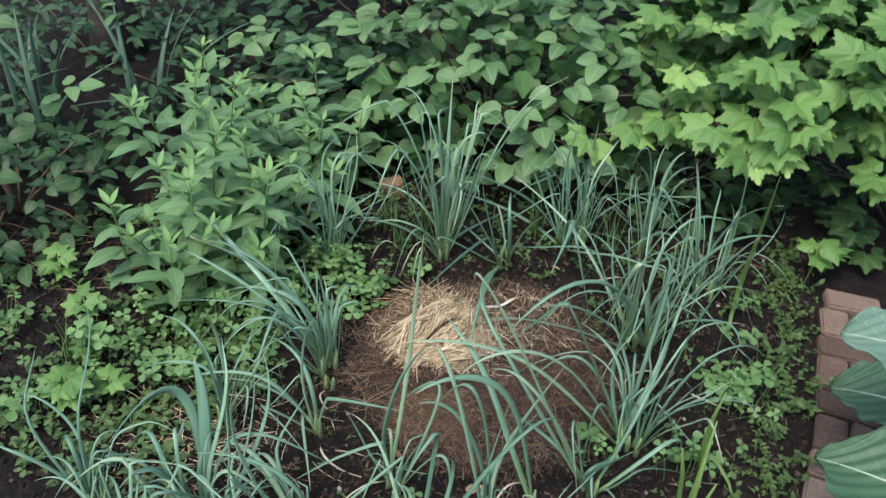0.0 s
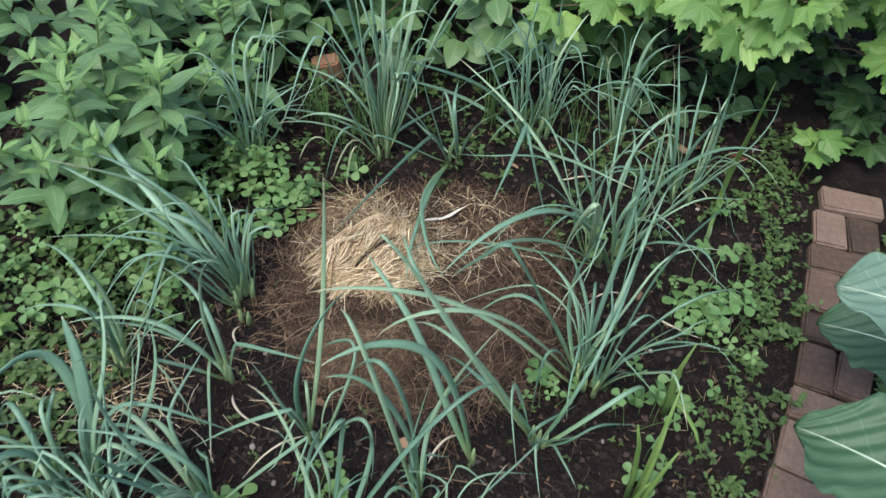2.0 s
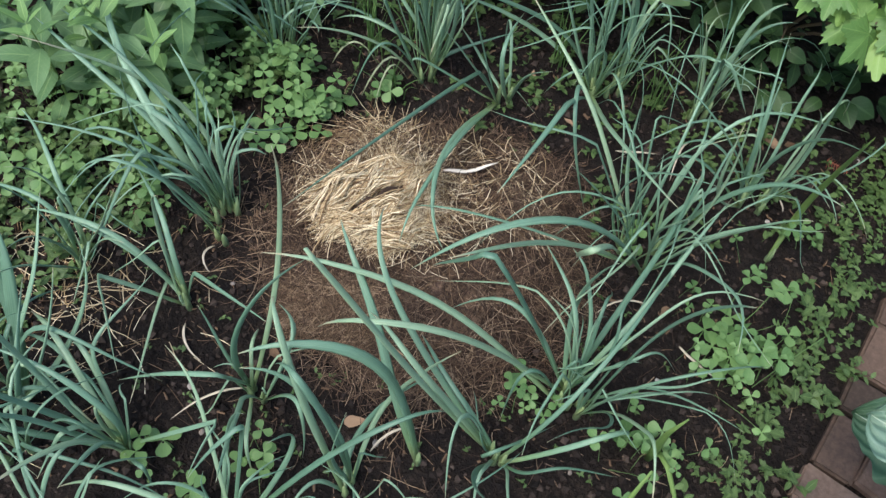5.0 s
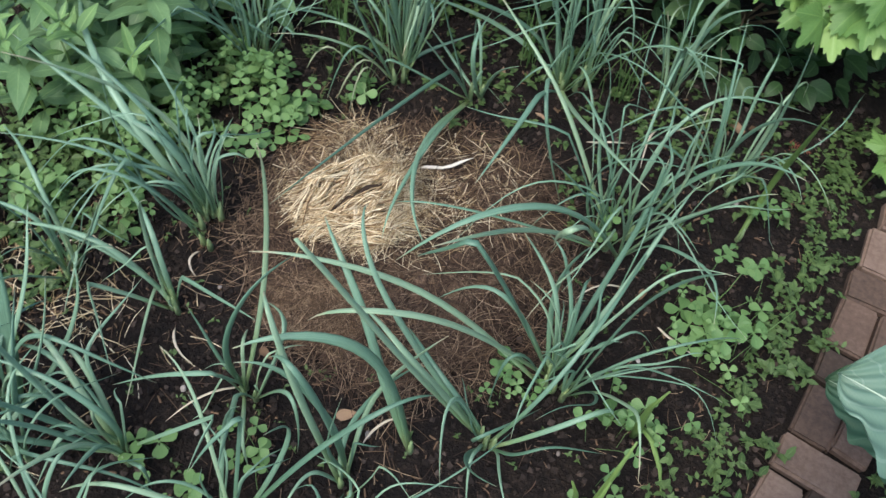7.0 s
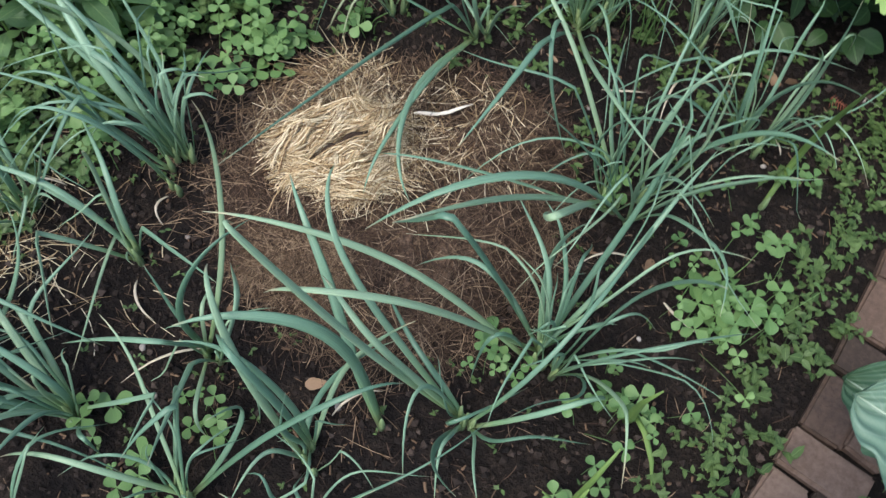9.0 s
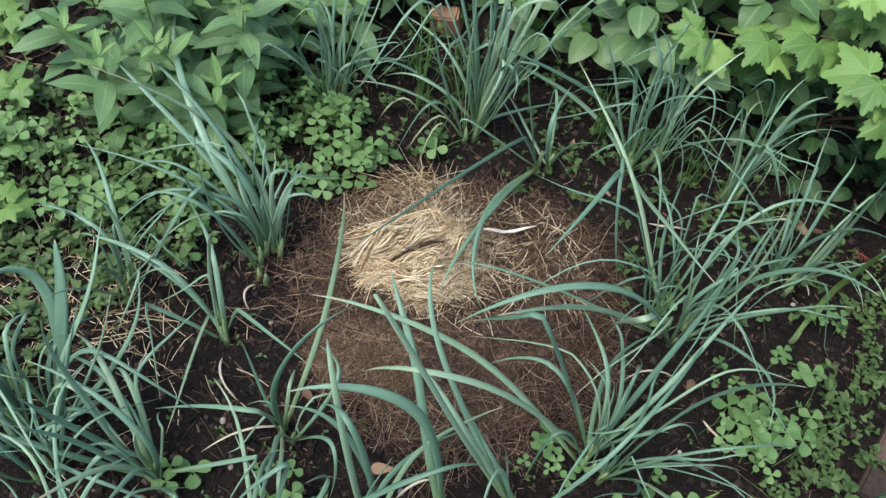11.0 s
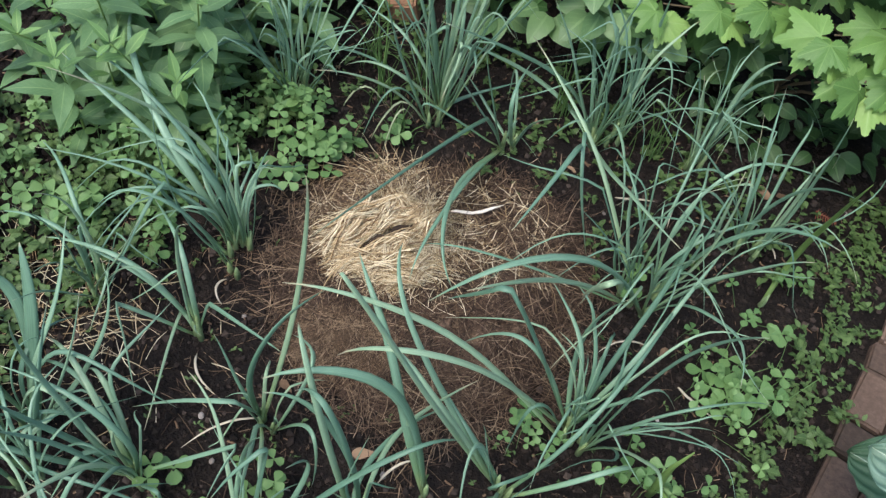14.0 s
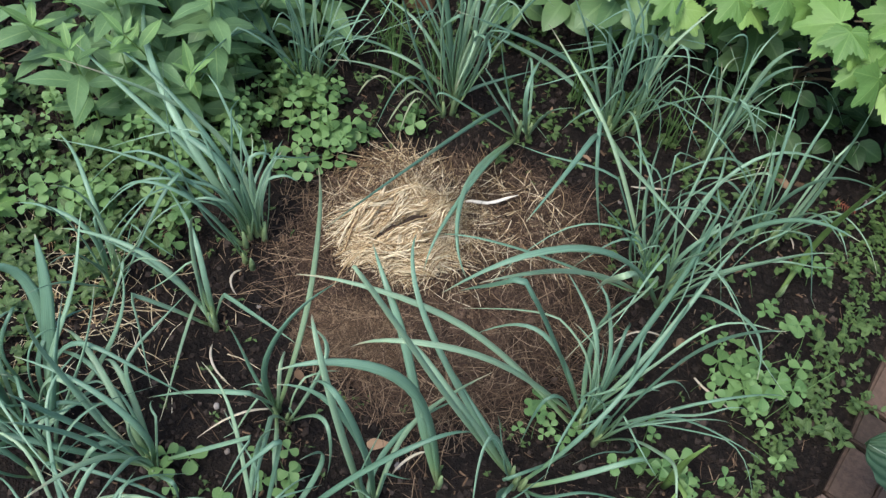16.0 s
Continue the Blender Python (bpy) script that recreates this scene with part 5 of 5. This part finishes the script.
litter("pale_straw_bits", "pale straw bits beside the heap", 45, lambda r: (0.27 + r.gauss(0, 0.035), -0.55 + r.gauss(0, 0.05)), MATTED, 53, (0.02, 0.12), (0.0006, 0.0014))
litter("edge_straw", "dry straw scraps among the weeds", 70, lambda r: (r.uniform(0.75, 0.98), r.uniform(-0.5, 0.7)), MATTED, 54, (0.01, 0.04), (0.0004, 0.0010))
litter("dry_stalks", "dry brown stalks lying beside the phlox", 90, lambda r: (-1.45 + r.gauss(0, 0.18), -0.28 + r.gauss(0, 0.10)), HAY, 55, (0.08, 0.35), (0.0014, 0.003))


def pale_blade():
    ob = thing("straw_blade", 0.05, 0.04, z_over(0.05, 0.04), "flat bleached straw blade lying on the hay", "straw")
    pts = [(-0.050 + 0.0165 * i, -0.030 + 0.0165 * i - 0.012 * math.sin(math.pi * i / 6), 0.024 + 0.005 * math.sin(1.4 * i)) for i in range(7)]
    v = tube(pts, [0.001, 0.0042, 0.0050, 0.0040, 0.0046, 0.0032, 0.0008], 0.25, 6, (-0.7, 0.7, 0.3))
    part("blade", mesh_of("blade", *v[:2], BLEACHED, v[2]), ob)


BLEACHED = rough_material("bleached_blade", [(0.2, (0.58, 0.51, 0.42)), (0.8, (0.80, 0.74, 0.64))], 30, 150, 0.2, 0.002, rough=0.6)
LIMP = rough_material("half_withered_leaf", [(0.2, (0.20, 0.26, 0.15)), (0.6, (0.36, 0.40, 0.25)), (0.85, (0.55, 0.51, 0.37))], 14, 120, 0.2, 0.002, rough=0.6)
PALE = rough_material("bleached_straw", [(0.2, (0.42, 0.35, 0.25)), (0.8, (0.68, 0.60, 0.47))], 30, 150, 0.2, 0.002, rough=0.6)
pale_blade()


def lump(name, x, y, size, mat, label, category, seed, squash=0.6):
    r = random.Random(seed)
    bm = bmesh.new()
    bmesh.ops.create_icosphere(bm, subdivisions=2, radius=1)
    for v in bm.verts:
        v.co *= 1 + 0.22 * noise.noise(v.co * 1.7 + Vector((seed, 0, 0)))
        v.co = Vector((v.co.x * size, v.co.y * size * r.uniform(0.8, 0.82), v.co.z * size * squash))
    me = bpy.data.meshes.new(name)
    bm.to_mesh(me)
    bm.free()
    me.polygons.foreach_set("use_smooth", [True] * len(me.polygons))
    me.materials.append(mat)
    ob = new(name, me)
    ob.matrix_world = pose(x, y, z_over(x, y) + size * squash * 0.5, 0, 0, r.uniform(0, 360))
    tagged(ob, label, category)


for i, (x, y, s) in enumerate(((0.10, -0.72, 0.008), (-0.14, -0.70, 0.008), (-0.22, -0.47, 0.006), (0.70, 0.40, 0.007), (0.82, 0.72, 0.011), (0.24, -0.58, 0.009), (0.60, -0.40, 0.006), (0.84, 0.05, 0.007), (0.66, -0.12, 0.006), (0.30, 0.30, 0.006), (-0.06, -0.76, 0.007))):
    lump("pebble", x, y, s, STONE, "small pale pebble on the soil", "pebble", i + 1)


def brick_shard():
    ob = new("brick_shard", brick_mesh(0.085, 0.05, 0.085, 33))
    ob.data.materials.clear()
    ob.data.materials.append(TERRA)
    ob.matrix_world = pose(-0.50, 0.55, 0.012, 8, -12, 25)
    tagged(ob, "piece of orange brick standing among the grass", "brick")


brick_shard()


def dead_leaf(x, y, size, seed):
    b = blade(size, size * 0.55, ovate, 5, 0.5, -0.5, 0.3, 2)
    ob = new("dead_leaf", mesh_of("dead_leaf", b[0], b[1], DEAD, b[2]))
    ob.matrix_world = pose(x, y, z_over(x, y) + 0.008, random.Random(seed).uniform(-15, 15), 10, seed * 77)
    tagged(ob, "curled brown dead leaf on the soil", "leaf")


for i, (x, y, s) in enumerate(((0.64, 0.62, 0.07), (0.67, 0.66, 0.05), (-0.05, 0.18, 0.04), (0.16, -0.58, 0.045), (0.02, 0.42, 0.03), (0.18, 0.36, 0.03), (0.60, 0.05, 0.035), (-0.06, -0.54, 0.035))):
    dead_leaf(x, y, s, i + 1)


def withered_leaf(x, y, turn, length, bend, lift):
    ob = thing("withered_leaf", x, y, z_over(x, y), "half-withered grey-green onion leaf arching over the soil" if lift > 0.05 else "withered bleached onion leaf curled on the soil", "onion leaf", "withered leaves on the bed")
    pts, px, py, a = [], 0.0, 0.0, radians(turn)
    for i in range(9):
        pts.append(Vector((px, py, z_over(x + px, y + py) - z_over(x, y) + 0.006 + lift * math.sin(math.pi * i / 8))))
        px, py, a = px + math.cos(a) * length / 8, py + math.sin(a) * length / 8, a + bend / 8
    v = tube(pts, [0.0012, 0.0026, 0.003, 0.003, 0.0028, 0.0024, 0.002, 0.0014, 0.0005], 0.3, 6, (-math.sin(radians(turn)), math.cos(radians(turn)), 0.3))
    part("leaf", mesh_of("leaf", *v[:2], LIMP if lift > 0.05 else PALE, v[2]), ob)


for row in ((-0.04, -0.63, 230, 0.17, 0.4, 0.02), (-0.24, -0.60, 300, 0.10, 1.2, 0.01), (-0.31, -0.42, 250, 0.08, 2.0, 0.015), (0.24, -0.60, 80, 0.11, -0.8, 0.02), (0.56, 0.03, 200, 0.13, 1.0, 0.015), (0.30, 0.36, 10, 0.11, 0.9, 0.02),
            (-0.300, 0.12, 66, 0.15, -0.6, 0.11), (-0.235, 0.23, 250, 0.13, 0.5, 0.10), (-0.42, 0.16, 70, 0.12, -1.2, 0.06), (0.66, -0.02, 330, 0.12, 0.8, 0.01), (-0.50, -0.52, 200, 0.12, 0.7, 0.02), (0.72, 0.45, 120, 0.08, 1.8, 0.01), (0.44, 0.50, 260, 0.14, 0.6, 0.03)):
    withered_leaf(*row)


def frond():
    ob = thing("dry_frond", 0.78, 0.66, ground_z(0.78, 0.66), "small rust-red dried frond on the soil", "frond")
    v = tube([(-0.03, 0, 0.012), (0, 0.006, 0.016), (0.035, 0.004, 0.012)], [0.0016, 0.0013, 0.0006], 1, 4)
    part("stalk", mesh_of("stalk", *v[:2], RUST, v[2]), ob)
    for i in range(9):
        x = -0.024 + 0.0065 * i
        for s in (-1, 1):
            v = tube([(x, 0.004, 0.015), (x + 0.006, 0.004 + s * 0.022 * (1 - i / 12), 0.011)], [0.0016, 0.0005], 0.5, 4)
            part("leaflet", mesh_of("leaflet", *v[:2], RUST, v[2]), ob)


frond()


def film_and_twine():
    verts, faces = [], []
    for i in range(15):
        for j in range(15):
            x, y = -0.05 + 0.10 * i / 14, -0.045 + 0.09 * j / 14
            verts.append((x, y, 0.016 + 0.018 * noise.noise((x * 14, y * 14, 3)) + 0.01 * noise.noise((x * 35, y * 35, 8))))
    for i in range(14):
        for j in range(14):
            faces.append((i * 15 + j, (i + 1) * 15 + j, (i + 1) * 15 + j + 1, i * 15 + j + 1))
    ob = thing("plastic_film", -0.76, -0.88, ground_z(-0.76, -0.88), "crumpled black plastic film on the ground", "plastic film")
    part("film", mesh_of("film", verts, faces, FILM), ob)
    tw = thing("twine", -0.68, -0.95, ground_z(-0.68, -0.95), "turquoise plastic twine lying on the soil", "twine")
    pts = [(-0.07 + 0.016 * i, 0.03 - 0.010 * i + 0.012 * math.sin(i * 0.8), 0.035 + 0.006 * math.sin(i * 1.1)) for i in range(11)]
    v = tube(pts, [0.0035] * 11, 0.6, 6)
    part("cord", mesh_of("cord", *v[:2], TWINE, v[2]), tw)


film_and_twine()
